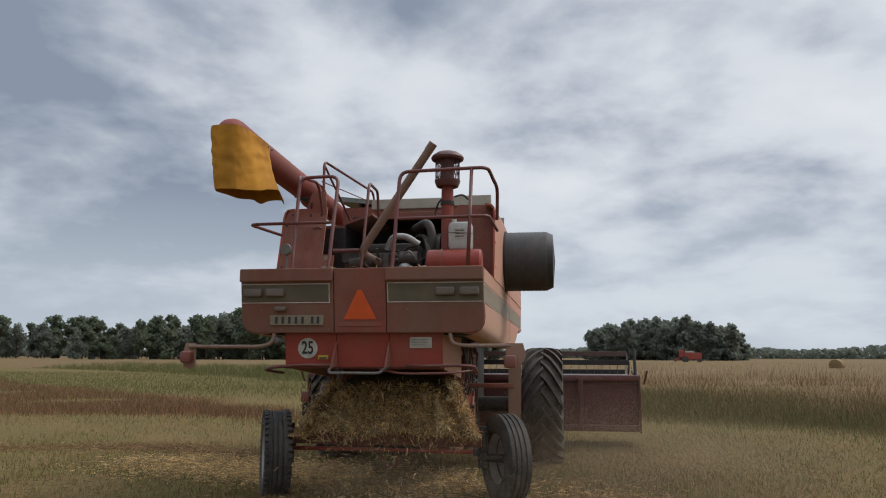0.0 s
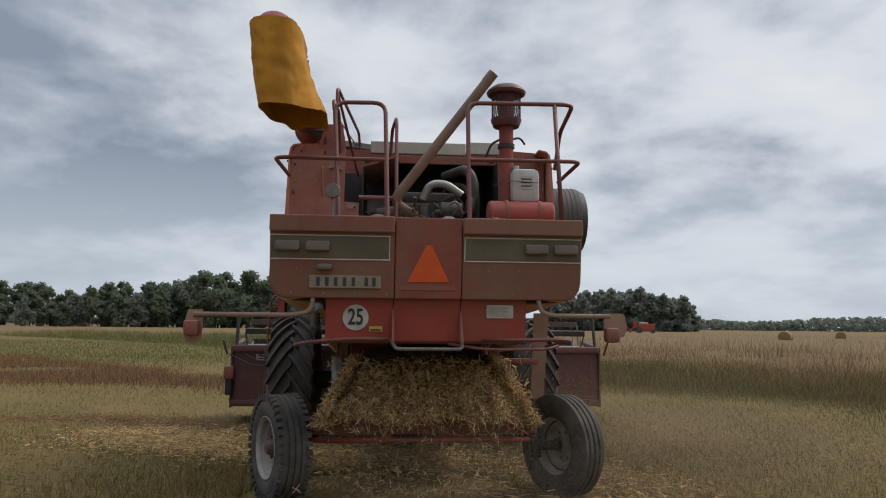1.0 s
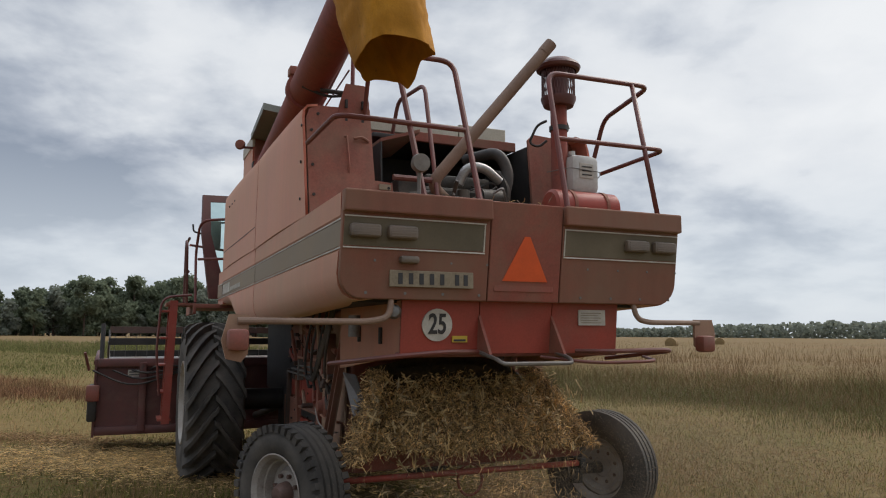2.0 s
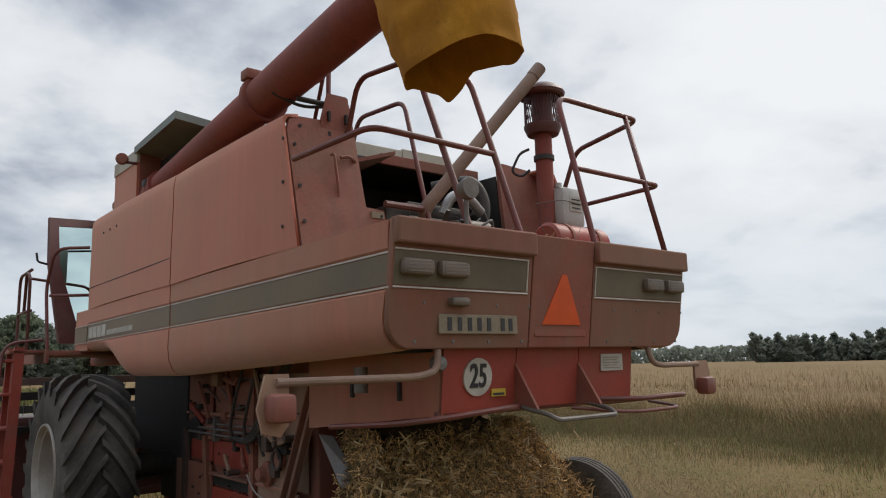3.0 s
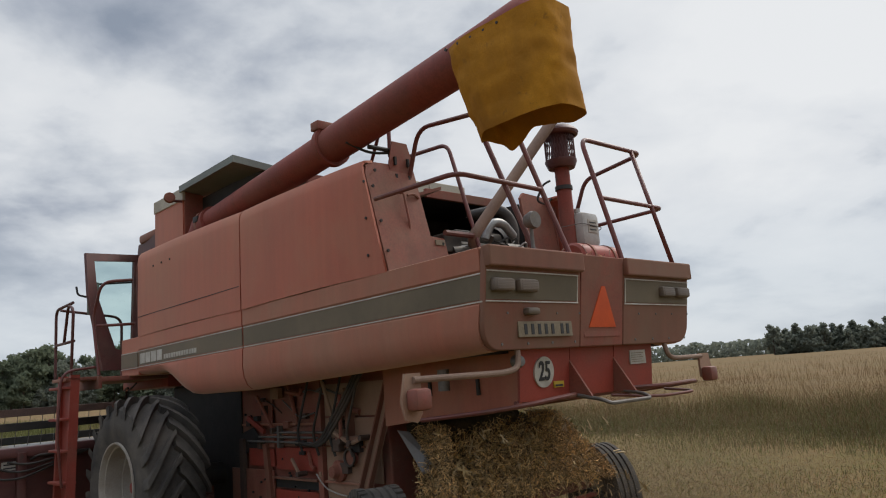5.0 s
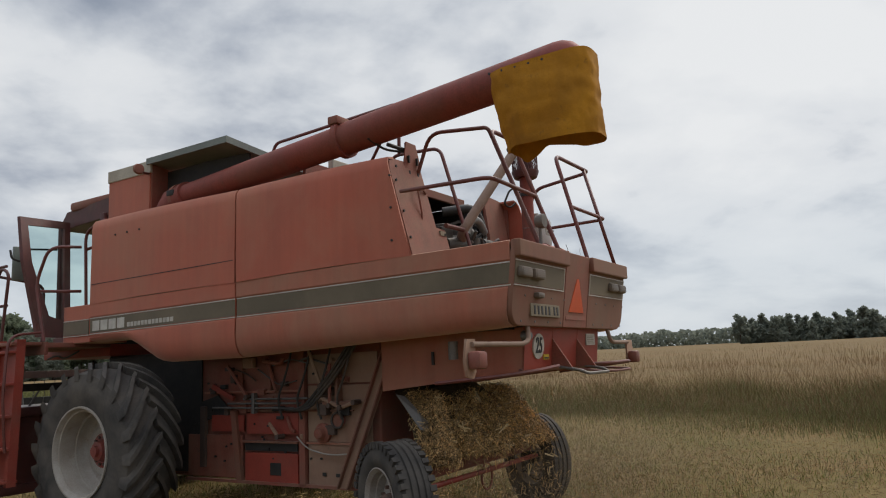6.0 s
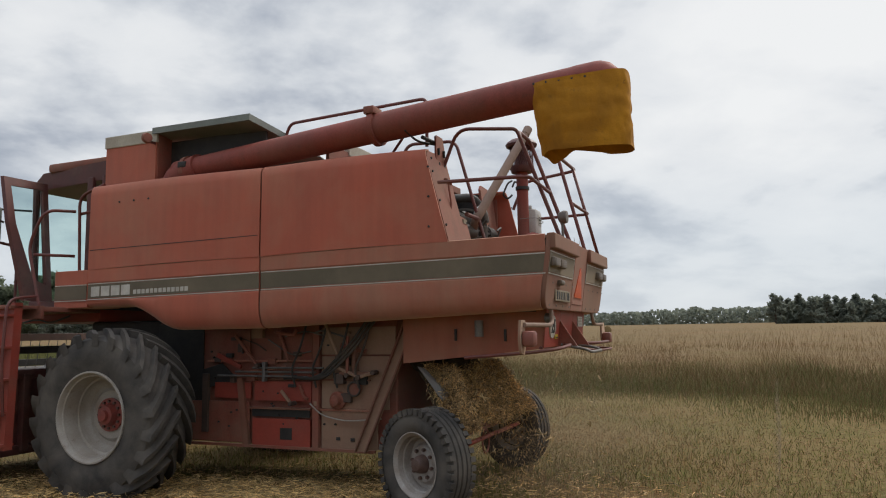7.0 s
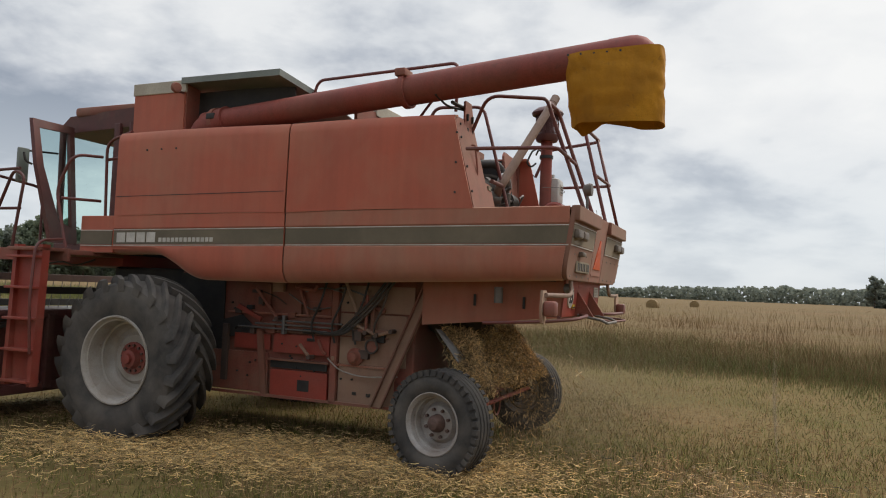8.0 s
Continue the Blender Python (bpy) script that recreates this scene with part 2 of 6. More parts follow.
M["galv"] = material("galvanised_sheet", (0.22, 0.225, 0.225), (0.16, 0.16, 0.155), 0.55, 3, 0.6, 0.25, 60, metal=0.2, dust=TAN, dust_amount=0.4)
M["tyre"] = material("weathered_tyre_rubber", (0.030, 0.028, 0.027), (0.048, 0.044, 0.041), 0.75, 5, 0.6, 0.25, 70, 0.08, 60, dust=(0.165, 0.14, 0.115), dust_amount=0.52, dust_scale=2.5, spec=0.3)
M["rim"] = material("grey_painted_rim", (0.42, 0.385, 0.34), (0.31, 0.27, 0.225), 0.5, 5, 0.7, 0.2, 70, dust=(0.26, 0.19, 0.135), dust_amount=0.35, wear=(0.18, 0.10, 0.065))
M["rim_small"] = material("rusty_grey_rim", (0.40, 0.37, 0.34), (0.28, 0.235, 0.20), 0.55, 6, 0.7, 0.25, 70, dust=(0.22, 0.155, 0.11), dust_amount=0.35, wear=(0.14, 0.08, 0.055))
M["hub"] = material("hub_red_paint", (0.30, 0.05, 0.035), (0.18, 0.045, 0.035), 0.5, 9, 0.7, 0.25, 70, dust=TAN, dust_amount=0.25)
M["hub_brown"] = material("hub_rust_brown", (0.14, 0.075, 0.055), (0.09, 0.055, 0.045), 0.6, 9, 0.7, 0.3, 70)
M["canvas"] = material("yellow_canvas", (0.58, 0.265, 0.022), (0.43, 0.18, 0.018), 0.8, 3.0, 0.8, 0.25, 140, 0.35, 10, dust=(0.29, 0.14, 0.03), dust_amount=0.42, dust_scale=3.0, spec=0.25, wear=(0.14, 0.075, 0.03), streak=0.3)
M["orange"] = material("reflective_orange", (0.72, 0.10, 0.022), (0.62, 0.085, 0.02), 0.35, 6, 0.5, 0.06, 80)
M["lens"] = material("dusty_red_lens", (0.24, 0.05, 0.034), (0.19, 0.06, 0.042), 0.45, 8, 0.5, 0.2, 60, dust=(0.22, 0.13, 0.09), dust_amount=0.35)
M["lamp"] = material("dusty_grey_lens", (0.15, 0.115, 0.09), (0.11, 0.09, 0.07), 0.4, 8, 0.5, 0.2, 60, dust=TAN, dust_amount=0.35)
M["plate"] = material("dusty_number_plate", (0.31, 0.255, 0.18), (0.24, 0.19, 0.13), 0.7, 8, 0.6, 0.25, 60, spec=0.2)
M["ink"] = material("black_print", (0.02, 0.02, 0.02), (0.035, 0.03, 0.03), 0.5)
M["yellow"] = material("yellow_sticker", (0.60, 0.42, 0.03), (0.5, 0.33, 0.03), 0.5)
M["jug"] = material("cloudy_white_plastic", (0.52, 0.51, 0.48), (0.42, 0.40, 0.37), 0.45, 5, 0.6, 0.12, 50, dust=TAN, dust_amount=0.25)
M["hose"] = material("black_rubber_hose", (0.022, 0.021, 0.02), (0.04, 0.035, 0.03), 0.6, 8, 0.5, dust=TAN, dust_amount=0.25)
M["straw"] = material("chopped_straw", (0.66, 0.44, 0.20), (0.34, 0.21, 0.09), 0.6, 3, 0.8, island=True, random=1.0)
M["straw_pale"] = material("fresh_chopped_straw", (0.72, 0.50, 0.22), (0.48, 0.31, 0.125), 0.6, 2, 0.6, island=True, random=0.7)
M["grime"] = material("oily_dark_grime", (0.085, 0.05, 0.038), (0.05, 0.034, 0.028), 0.65, 3.0, 0.8, 0.3, 60, 0.08, 25, dust=(0.18, 0.12, 0.085), dust_amount=0.35, dust_scale=2.5)
# straw colour darkened to give the shade between the stems
M["straw_shade"] = material("shaded_straw_core", (0.085, 0.052, 0.022), (0.04, 0.026, 0.011), 0.9, 14, 0.8, 0.5, 70, 0.6, 60)
M["chaff"] = material("pale_chaff", (0.50, 0.36, 0.18), (0.40, 0.27, 0.12), 0.6, 3, 0.5, random=0.3)
M["screen"] = material("dusty_wire_screen", (0.065, 0.063, 0.058), (0.04, 0.038, 0.035), 0.6, 4, 0.7, 0.4, 90, dust=TAN, dust_amount=0.18)


def glass(name, tint):
    m = bpy.data.materials.new(name)
    m.use_nodes = True
    b = m.node_tree.nodes["Principled BSDF"]
    b.inputs["Base Color"].default_value = (*tint, 1)
    b.inputs["Transmission Weight"].default_value = 1.0
    b.inputs["Roughness"].default_value = 0.03
    b.inputs["IOR"].default_value = 1.05
    return m


M["glass"] = glass("green_tinted_cab_glass", (0.70, 0.86, 0.83))


# ---- mesh helpers ----
SMALL = ("rivets", "latches", "bolts", "wheel_nuts", "drum_rings", "tines", "lens_ribs", "eyelets", "screen_mesh")

def part(name, bm, mat, parent=None, label="", bevel_angle=0.6):
    bm.normal_update()
    for f in bm.faces:
        area = f.calc_area()
        near = [g for e in f.edges for g in e.link_faces if g is not f and g.normal.dot(f.normal) > 0.8]
        f.smooth = any(0.08 * area < g.calc_area() < 12 * area for g in near)
    for e in bm.edges:
        if len(e.link_faces) != 2 or e.calc_face_angle(3.0) > bevel_angle:
            e.smooth = False
    me = bpy.data.meshes.new(name)
    bm.to_mesh(me)
    bm.free()
    for m in (mat if isinstance(mat, (list, tuple)) else [mat]):
        me.materials.append(m)
    ob = new(name, me)
    if parent:
        ob.parent = parent
    if name in SMALL:
        tagged(ob, kind="stuff")
    return tagged(ob, label)


def raw(name, verts, faces, mat, parent=None, label="", smooth_faces=False):
    me = bpy.data.meshes.new(name)
    me.from_pydata(verts, [], faces)
    me.materials.append(mat)
    if smooth_faces:
        me.polygons.foreach_set("use_smooth", [True] * len(me.polygons))
    me.update()
    ob = new(name, me)
    if parent:
        ob.parent = parent
    return tagged(ob, label)


def box(x0, x1, y0, y1, z0, z1, bevel=0.0, bm=None, m=None):
    bm = bm or bmesh.new()
    t = Matrix.LocRotScale(((x0 + x1) / 2, (y0 + y1) / 2, (z0 + z1) / 2), None, (abs(x1 - x0), abs(y1 - y0), abs(z1 - z0)))
    if m:
        t = m @ t
    made = bmesh.ops.create_cube(bm, size=1.0, matrix=t)["verts"]
    if bevel:
        edges = list({e for v in made for e in v.link_edges})
        bmesh.ops.bevel(bm, geom=edges, offset=bevel, segments=2, affect="EDGES", profile=0.5)
    return bm


def slab(points, shift, bm=None):
    """A flat outline, given by its corners, made solid by the shift."""
    bm = bm or bmesh.new()
    a = [bm.verts.new(p) for p in points]
    b = [bm.verts.new(Vector(p) + Vector(shift)) for p in points]
    n = len(points)
    bm.faces.new(a)
    bm.faces.new(b[::-1])
    for k in range(n):
        bm.faces.new((a[k], b[k], b[(k + 1) % n], a[(k + 1) % n]))
    bmesh.ops.recalc_face_normals(bm, faces=bm.faces)
    return bm


def rounded(points, radius, steps=5):
    """Points of a path with its inner corners rounded."""
    pts = [Vector(p) for p in points]
    out = [pts[0]]
    for a, b, c in zip(pts, pts[1:], pts[2:]):
        r = min(radius, (a - b).length * 0.48, (c - b).length * 0.48)
        p, q = b + (a - b).normalized() * r, b + (c - b).normalized() * r
        for k in range(steps + 1):
            u = k / steps
            out.append(p * (1 - u)**2 + b * 2 * u * (1 - u) + q * u * u)
    return out + [pts[-1]]


def tube(points, r, seg=10, bm=None, radius=0.0, caps=True, radii=None):
    bm = bm or bmesh.new()
    pts = rounded(points, radius) if radius else [Vector(p) for p in points]
    side = None
    rings = []
    for k, p in enumerate(pts):
        d = (pts[min(k + 1, len(pts) - 1)] - pts[max(k - 1, 0)]).normalized()
        if side is None:
            side = d.orthogonal().normalized()
        side = (side - d * side.dot(d)).normalized()
        up = d.cross(side)
        rr = radii[k] if radii else r
        rings.append([bm.verts.new(p + (side * math.cos(2 * math.pi * j / seg) + up * math.sin(2 * math.pi * j / seg)) * rr) for j in range(seg)])
    for a, b in zip(rings, rings[1:]):
        for j in range(seg):
            bm.faces.new((a[j], a[(j + 1) % seg], b[(j + 1) % seg], b[j]))
    if caps:
        bm.faces.new(rings[0][::-1])
        bm.faces.new(rings[-1])
    return bm


def lathe(profile, seg=32, bm=None, m=Matrix()):
    """A body turned about x: profile of (x, radius)."""
    bm = bm or bmesh.new()
    rings = [[bm.verts.new(m @ Vector((x, r * math.cos(2 * math.pi * j / seg), r * math.sin(2 * math.pi * j / seg)))) for j in range(seg)] for x, r in profile]
    for a, b in zip(rings, rings[1:]):
        for j in range(seg):
            bm.faces.new((a[j], b[j], b[(j + 1) % seg], a[(j + 1) % seg]))
    bmesh.ops.recalc_face_normals(bm, faces=bm.faces)
    return bm


def join(*bms):
    """Several bmeshes as one."""
    out = bms[0]
    for b in bms[1:]:
        me = bpy.data.meshes.new("joined")
        b.to_mesh(me)
        b.free()
        out.from_mesh(me)
        bpy.data.meshes.remove(me)
    return out


def bolt(p, axis, r=0.014, h=0.012, bm=None):
    a = Vector(axis).normalized()
    return tube([Vector(p), Vector(p) + a * h], r, 6, bm)


def empty(name, m=Matrix()):
    ob = new(name)
    ob.matrix_basis = m
    ob.empty_display_size = 0.3
    return ob


# ---- the harvester ----
def lerp_profile(side, zb, zt=2.645):
    """Cross-section of the lower side panel, from the ledge down to the tucked-in lower edge."""
    pts = [(1.325, zt), (1.35, zt - 0.008), (1.352, zt - 0.16), (1.34, zt - 0.175), (1.34, 2.27), (1.352, 2.255), (1.358, zb + 0.55 * (2.255 - zb)), (1.345, zb + 0.30 * (2.255 - zb)), (1.31, zb + 0.115 * (2.255 - zb)), (1.26, zb + 0.01), (1.2, zb), (1.0, zb + 0.03)]
    return [(side * x, z) for x, z in pts]


def flare(side, x, y, z):
    """The sides spread towards the front, and their lines run slightly downhill."""
    return (x + side * 0.017 * y, y, z - (0.014 * y if z > 2.2 else 0))


def side_strip(side, x, y0, y1, z0, z1, t):
    """A thin strip lying along the flared side."""
    return slab([flare(side, x, y, z) for y, z in ((y0, z0), (y1, z0), (y1, z1), (y0, z1))], (side * t, 0, 0))


def side_lower(parent, side, y0, y1, arch):
    bm = bmesh.new()
    ys = np.linspace(y0, y1, 25 if arch else 9)
    rows = []
    for y in ys:
        zb = 1.82 + 0.125 * max(0, 1 - y / 3.2)
        if arch and y > 4.35:
            u = min(1, (y - 4.35) / 0.72)
            zb = 1.82 + 0.30 * (u * u * (3 - 2 * u)) * 0.95
        rows.append([bm.verts.new(flare(side, x, max(y, tilt_y(min(z, 2.6)) + 0.045), z)) for x, z in lerp_profile(side, min(zb, 2.1))])
    for a, b in zip(rows, rows[1:]):
        for k in range(len(a) - 1):
            f = (a[k], b[k], b[k + 1], a[k + 1])
            bm.faces.new(f if side < 0 else f[::-1])
    ob = part("lower_side_panel", bm, M["red"] if arch else M["red_tan"], parent)
    s = ob.modifiers.new("thickness", "SOLIDIFY")
    s.thickness, s.offset = 0.02, -1
    sx = side * 1.343
    part("stripe", side_strip(side, sx, y0 + 0.004, y1 - 0.004, 2.29, 2.455, 0.004), M["stripe"], ob, "faded dark grey stripe")
    for z in (2.459, 2.272):
        part("pinstripe", side_strip(side, sx, y0 + 0.003, y1 - 0.003, z, z + 0.010, 0.006), M["white"], ob, "worn white line")
    return ob


def side_upper(parent, side, y0, y1, lean, split):
    """Upper side door, its top rounded inwards; lean shifts its top towards the front."""
    bm = bmesh.new()
    prof = [(1.354, 2.634, 0), (1.354, 2.9, 0.3), (1.35, 3.3, 0.72), (1.35, 3.46, 0.88), (1.338, 3.535, 0.96), (1.305, 3.575, 1.0), (1.22, 3.59, 1.0)]
    rows = []
    for u in np.linspace(0, 1, 13):
        row = []
        for x, z, k in prof:
            y = (y0 + lean * k) * (1 - u) + y1 * u
            dent = 0.006 * noise.noise(Vector((y * 1.3, z * 1.3, side)))
            row.append(bm.verts.new((side * (x + 0.017 * y + dent), y, z + 0.012 * math.sin(u * math.pi) - 0.014 * y * (1 - k))))
        rows.append(row)
    for a, b in zip(rows, rows[1:]):
        for k in range(len(a) - 1):
            f = (a[k + 1], b[k + 1], b[k], a[k])
            bm.faces.new(f if side < 0 else f[::-1])
    ob = part("upper_side_panel", bm, M["red"], parent)
    s = ob.modifiers.new("thickness", "SOLIDIFY")
    s.thickness, s.offset = 0.02, -1
    if split:
        part("panel_seam", side_strip(side, side * 1.346, y0 + 0.02, y1 - 0.02, 2.865, 2.873, 0.010), M["black"], ob, "dark panel joint")
    bm = bmesh.new()
    for k in range(3):
        bolt(flare(side, side * 1.35, y0 + lean * 0.6 + 0.05 + (1.5 + k * 0.22 if split else 0), 3.42 if split else 2.8 + k * 0.3), (side, 0, 0), 0.012, 0.01, bm)
    part("latches", bm, M["black"], ob)
    return ob


def letter_block(parent, side, y0, y1, z0, z1):
    """A plain white block in place of a letter."""
    return part("badge_block", side_strip(side, side * 1.346, min(y0, y1), max(y0, y1), z0, z1, 0.005), M["white"], parent, "white badge block")


def tilt_y(z):
    return 0.10 - 0.10 * (z - 1.95) / 0.70


def rear_panels(parent):
    def outline(x0, x1, z0, z1, corner):
        pts = [(x0, z1), (x1, z1)]
        arc = [(math.cos(a), math.sin(a)) for a in np.linspace(0, math.pi / 2, 7)]
        r = 0.16
        if corner > 0:
            pts += [(x1 - r + r * c, z0 + r - r * s) for c, s in arc]
        else:
            pts += [(x1, z0)]
        if corner < 0:
            pts += [(x0 + r - r * s, z0 + r - r * c) for c, s in arc]
        else:
            pts += [(x0, z0)]
        return pts
    for x0, x1, corner in ((-1.35, -0.292, -1), (-0.284, 0.292, 0), (0.30, 1.35, 1)):
        bm = slab([(x, tilt_y(z), z) for x, z in outline(x0, x1, 1.95, 2.645, corner)], (0, 0.05, 0.0))
        bmesh.ops.bevel(bm, geom=[e for e in bm.edges if e.calc_face_angle(0) > 1.0], offset=0.008, segments=2, affect="EDGES", profile=0.5)
        ob = part("rear_panel", bm, M["red_rear"] if corner else M["red_dirty"], parent, "dusty reddish brown sheet" if corner else "")
        if not corner:
            z0, z1 = 2.094, 2.41
            part("warning_triangle", slab([(-0.178, tilt_y(z0) - 0.006, z0), (0.186, tilt_y(z0) - 0.006, z0), (0.026, tilt_y(z1) - 0.006, z1), (-0.016, tilt_y(z1) - 0.006, z1)], (0, 0.01, 0)), M["orange"], ob, "orange slow-vehicle triangle")
            part("triangle_backing", box(-0.24, 0.24, tilt_y(2.05) - 0.002, tilt_y(2.05) + 0.01, 2.02, 2.07, 0.004), M["red_dirty"], ob)
            continue
        # stripe, its white border, the fold above it
        a, b = (x0 + 0.012, x1 - 0.035) if corner < 0 else (x0 + 0.012, x1 - 0.01)
        part("stripe", slab([(a, tilt_y(2.29) - 0.004, 2.29), (b, tilt_y(2.29) - 0.004, 2.29), (b, tilt_y(2.47) - 0.004, 2.47), (a, tilt_y(2.47) - 0.004, 2.47)], (0, 0.01, 0)), M["stripe"], ob, "faded dark stripe")
        for z in (2.273, 2.474):
            part("pinstripe", box(a, b, tilt_y(z) - 0.008, tilt_y(z) + 0.01, z, z + 0.009), M["white"], ob, "worn white line")
        e = b - 0.013 if corner < 0 else a
        part("pinstripe", slab([(e, tilt_y(2.286) - 0.007, 2.286), (e + 0.009, tilt_y(2.286) - 0.007, 2.286), (e + 0.009, tilt_y(2.474) - 0.007, 2.474), (e, tilt_y(2.474) - 0.007, 2.474)], (0, 0.01, 0)), M["white"], ob, "worn white line")
        part("top_lip", box(x0, x1, -0.028, 0.04, 2.505, 2.648, 0.012), M["red_rear"], ob)
        for x in ((-1.2, -0.945) if corner < 0 else (0.945, 1.2)):
            y = tilt_y(2.39)
            lamp = part("tail_lamp", box(x - 0.105, x + 0.105, y - 0.055, y + 0.01, 2.34, 2.43, 0.022), M["lamp"], ob, "dust-covered rectangular tail lamp")
            bm = bmesh.new()
            for k in range(4):
                box(x - 0.085, x + 0.085, y - 0.0565, y - 0.05, 2.356 + k * 0.017, 2.364 + k * 0.017, bm=bm)
            part("lens_ribs", bm, M["lamp"], lamp)
        bm = bmesh.new()
        for x in np.linspace(x0 + 0.18, x1 - 0.06, 4):
            bolt((x, tilt_y(1.99) + 0.004, 1.99), (0, -1, 0), 0.011, 0.008, bm)
            bolt((x + 0.05, tilt_y(2.2) + 0.004, 2.2), (0, -1, 0), 0.009, 0.008, bm)
        part("rivets", bm, M["steel"], ob)
        if corner < 0:
            y = tilt_y(2.08)
            plate = part("number_plate", box(-1.015, -0.405, y - 0.014, y, 2.032, 2.142, 0.004), M["plate"], ob, "dusty number plate with dark bars")
            for k, x in enumerate((-0.94, -0.865, -0.79, -0.715, -0.64, -0.53, -0.465)):
                part("plate_bar", box(x - 0.015, x + 0.015, y - 0.018, y - 0.012, 2.05, 2.124), M["ink"], plate)
            part("plate_lamp", box(-0.955, -0.82, y - 0.07, y, 2.185, 2.235, 0.018), M["lamp"], ob, "small dusty plate lamp")


def sign_text(body, size, m, parent, mat):
    cu = bpy.data.curves.new("digits", "FONT")
    cu.offset = 0.003
    cu.body, cu.size, cu.extrude, cu.align_x, cu.align_y = body, size, 0.002, "CENTER", "CENTER"
    tmp = new("digits_tmp", cu)
    me = bpy.data.meshes.new_from_object(tmp.evaluated_get(bpy.context.evaluated_depsgraph_get()))
    bpy.data.objects.remove(tmp)
    me.transform(Matrix.Diagonal((0.84, 1.18, 1, 1)))
    me.materials.clear()
    me.materials.append(mat)
    ob = new("digits", me)
    ob.parent, ob.matrix_basis = parent, m
    return ob


def chopper_hood(parent):
    """The lower rear hood, out of which the straw falls."""
    hood = part("straw_hood", slab([(-0.88, 0.2, 1.95), (-0.88, 0.24, 1.575), (-0.88, 1.75, 1.43), (-0.88, 1.75, 1.95)], (0.025, 0, 0)), M["red_tan"], parent, "grimy sheet hood over the straw outlet")
    part("hood_side", slab([(0.885, 0.2, 1.95), (0.885, 0.24, 1.575), (0.885, 1.75, 1.43), (0.885, 1.75, 1.95)], (-0.025, 0, 0)), M["red_tan"], hood)
    # black here paints the shade of the cavity under the hood
    part("hood_top", box(-0.86, 0.86, 0.24, 1.75, 1.93, 1.95), M["black"], hood)
    for x0, x1 in ((-0.88, -0.297), (-0.289, 0.297), (0.305, 0.885)):
        p = part("hood_panel", slab([(x0, 0.195, 1.955), (x1, 0.195, 1.955), (x1, 0.235, 1.585), (x0, 0.235, 1.585)], (0, 0.02, 0)), M["red_clean"], hood, "red lower rear panel")
        if x0 < -0.5:
            y = 0.208
            disc = part("speed_sign", lathe([(-0.008, 0.0), (-0.008, 0.112), (0.006, 0.112)], 40, m=pose(-0.618, y, 1.785, 6) @ pose(0, 0, 0, 0, 0, 90)), M["white"], p, "round white speed sign")
            sign_text("25", 0.165, pose(-0.618, y - 0.012, 1.785, 96, 0, 0), disc, M["ink"])
            st = part("sticker", box(-0.50, -0.385, 0.212, 0.222, 1.665, 1.71), M["yellow"], p, "small yellow warning sticker")
            part("sticker_bar", box(-0.49, -0.40, 0.209, 0.216, 1.672, 1.686), M["ink"], st)
        if x0 > 0.2:
            st = part("paper_plate", box(0.53, 0.77, 0.196, 0.206, 1.79, 1.905), M["white"], p, "white plate with unreadable print")
            for k in range(5):
                part("print_bar", box(0.55, 0.73 - 0.03 * (k % 2), 0.193, 0.199, 1.807 + k * 0.018, 1.812 + k * 0.018), M["plate"], st)
    for x in (-0.293, 0.301):
        part("gusset", slab([(x - 0.01, 0.21, 1.86), (x - 0.01, 0.03, 1.585), (x - 0.01, 0.235, 1.585)], (0.02, 0, 0)), M["red_dirty"], hood)
    part("lower_lip", tube([(-0.9, 0.26, 1.58), (0.9, 0.26, 1.58)], 0.018, 8), M["rail"], hood)
    # guard tubes below the hood
    part("guard_tube", tube([(-1.18, 0.95, 1.50), (-1.15, 0.30, 1.545), (-1.0, 0.06, 1.575), (-0.62, 0.02, 1.605), (-0.33, 0.16, 1.60)], 0.017, 8, radius=0.12), M["rail"], hood, "bent dusty guard tube")
    part("guard_tube", tube([(-0.31, 0.2, 1.60), (-0.29, -0.05, 1.555), (-0.27, -0.11, 1.525), (0.27, -0.11, 1.525), (0.29, -0.05, 1.555), (0.31, 0.2, 1.60)], 0.015, 8, radius=0.06), M["steel"], hood, "bent pale guard tube")
    part("guard_tube", tube([(0.5, 0.2, 1.60), (0.66, 0.0, 1.60), (1.1, -0.05, 1.61), (1.25, 0.02, 1.60), (1.2, 0.8, 1.52)], 0.017, 8, radius=0.12), M["rail"], hood)
    part("guard_tube", tube([(0.2, 0.2, 1.56), (0.5, -0.06, 1.52), (1.0, -0.12, 1.53), (1.2, 0.3, 1.55)], 0.012, 8, radius=0.15), M["rail"], hood)
    # side details of the hood
    for y, z in ((0.62, 1.72), (1.15, 1.73)):
        part("slot_lever", box(-0.905, -0.878, y - 0.012, y + 0.012, z - 0.07, z + 0.05, 0.004), M["black"], hood)
    part("side_knob", lathe([(-0.05, 0.0), (-0.045, 0.035), (0.0, 0.05), (0.02, 0.05)], 16, m=pose(-0.95, 0.16, 1.87, 0, 0, 70)), M["steel"], hood)
    part("drain_pipe", tube([(-1.02, 0.85, 1.86), (-1.02, 0.85, 1.70)], 0.045, 12), M["steel"], hood, "short pale pipe stub")
    part("outlet_flap", slab([(-0.90, 1.58, 1.40), (-0.80, 1.55, 1.38), (-0.78, 1.26, 1.10), (-0.88, 1.32, 1.06)], (0.012, 0, -0.012)), M["galv"], hood, "bent galvanised flap")
    return hood


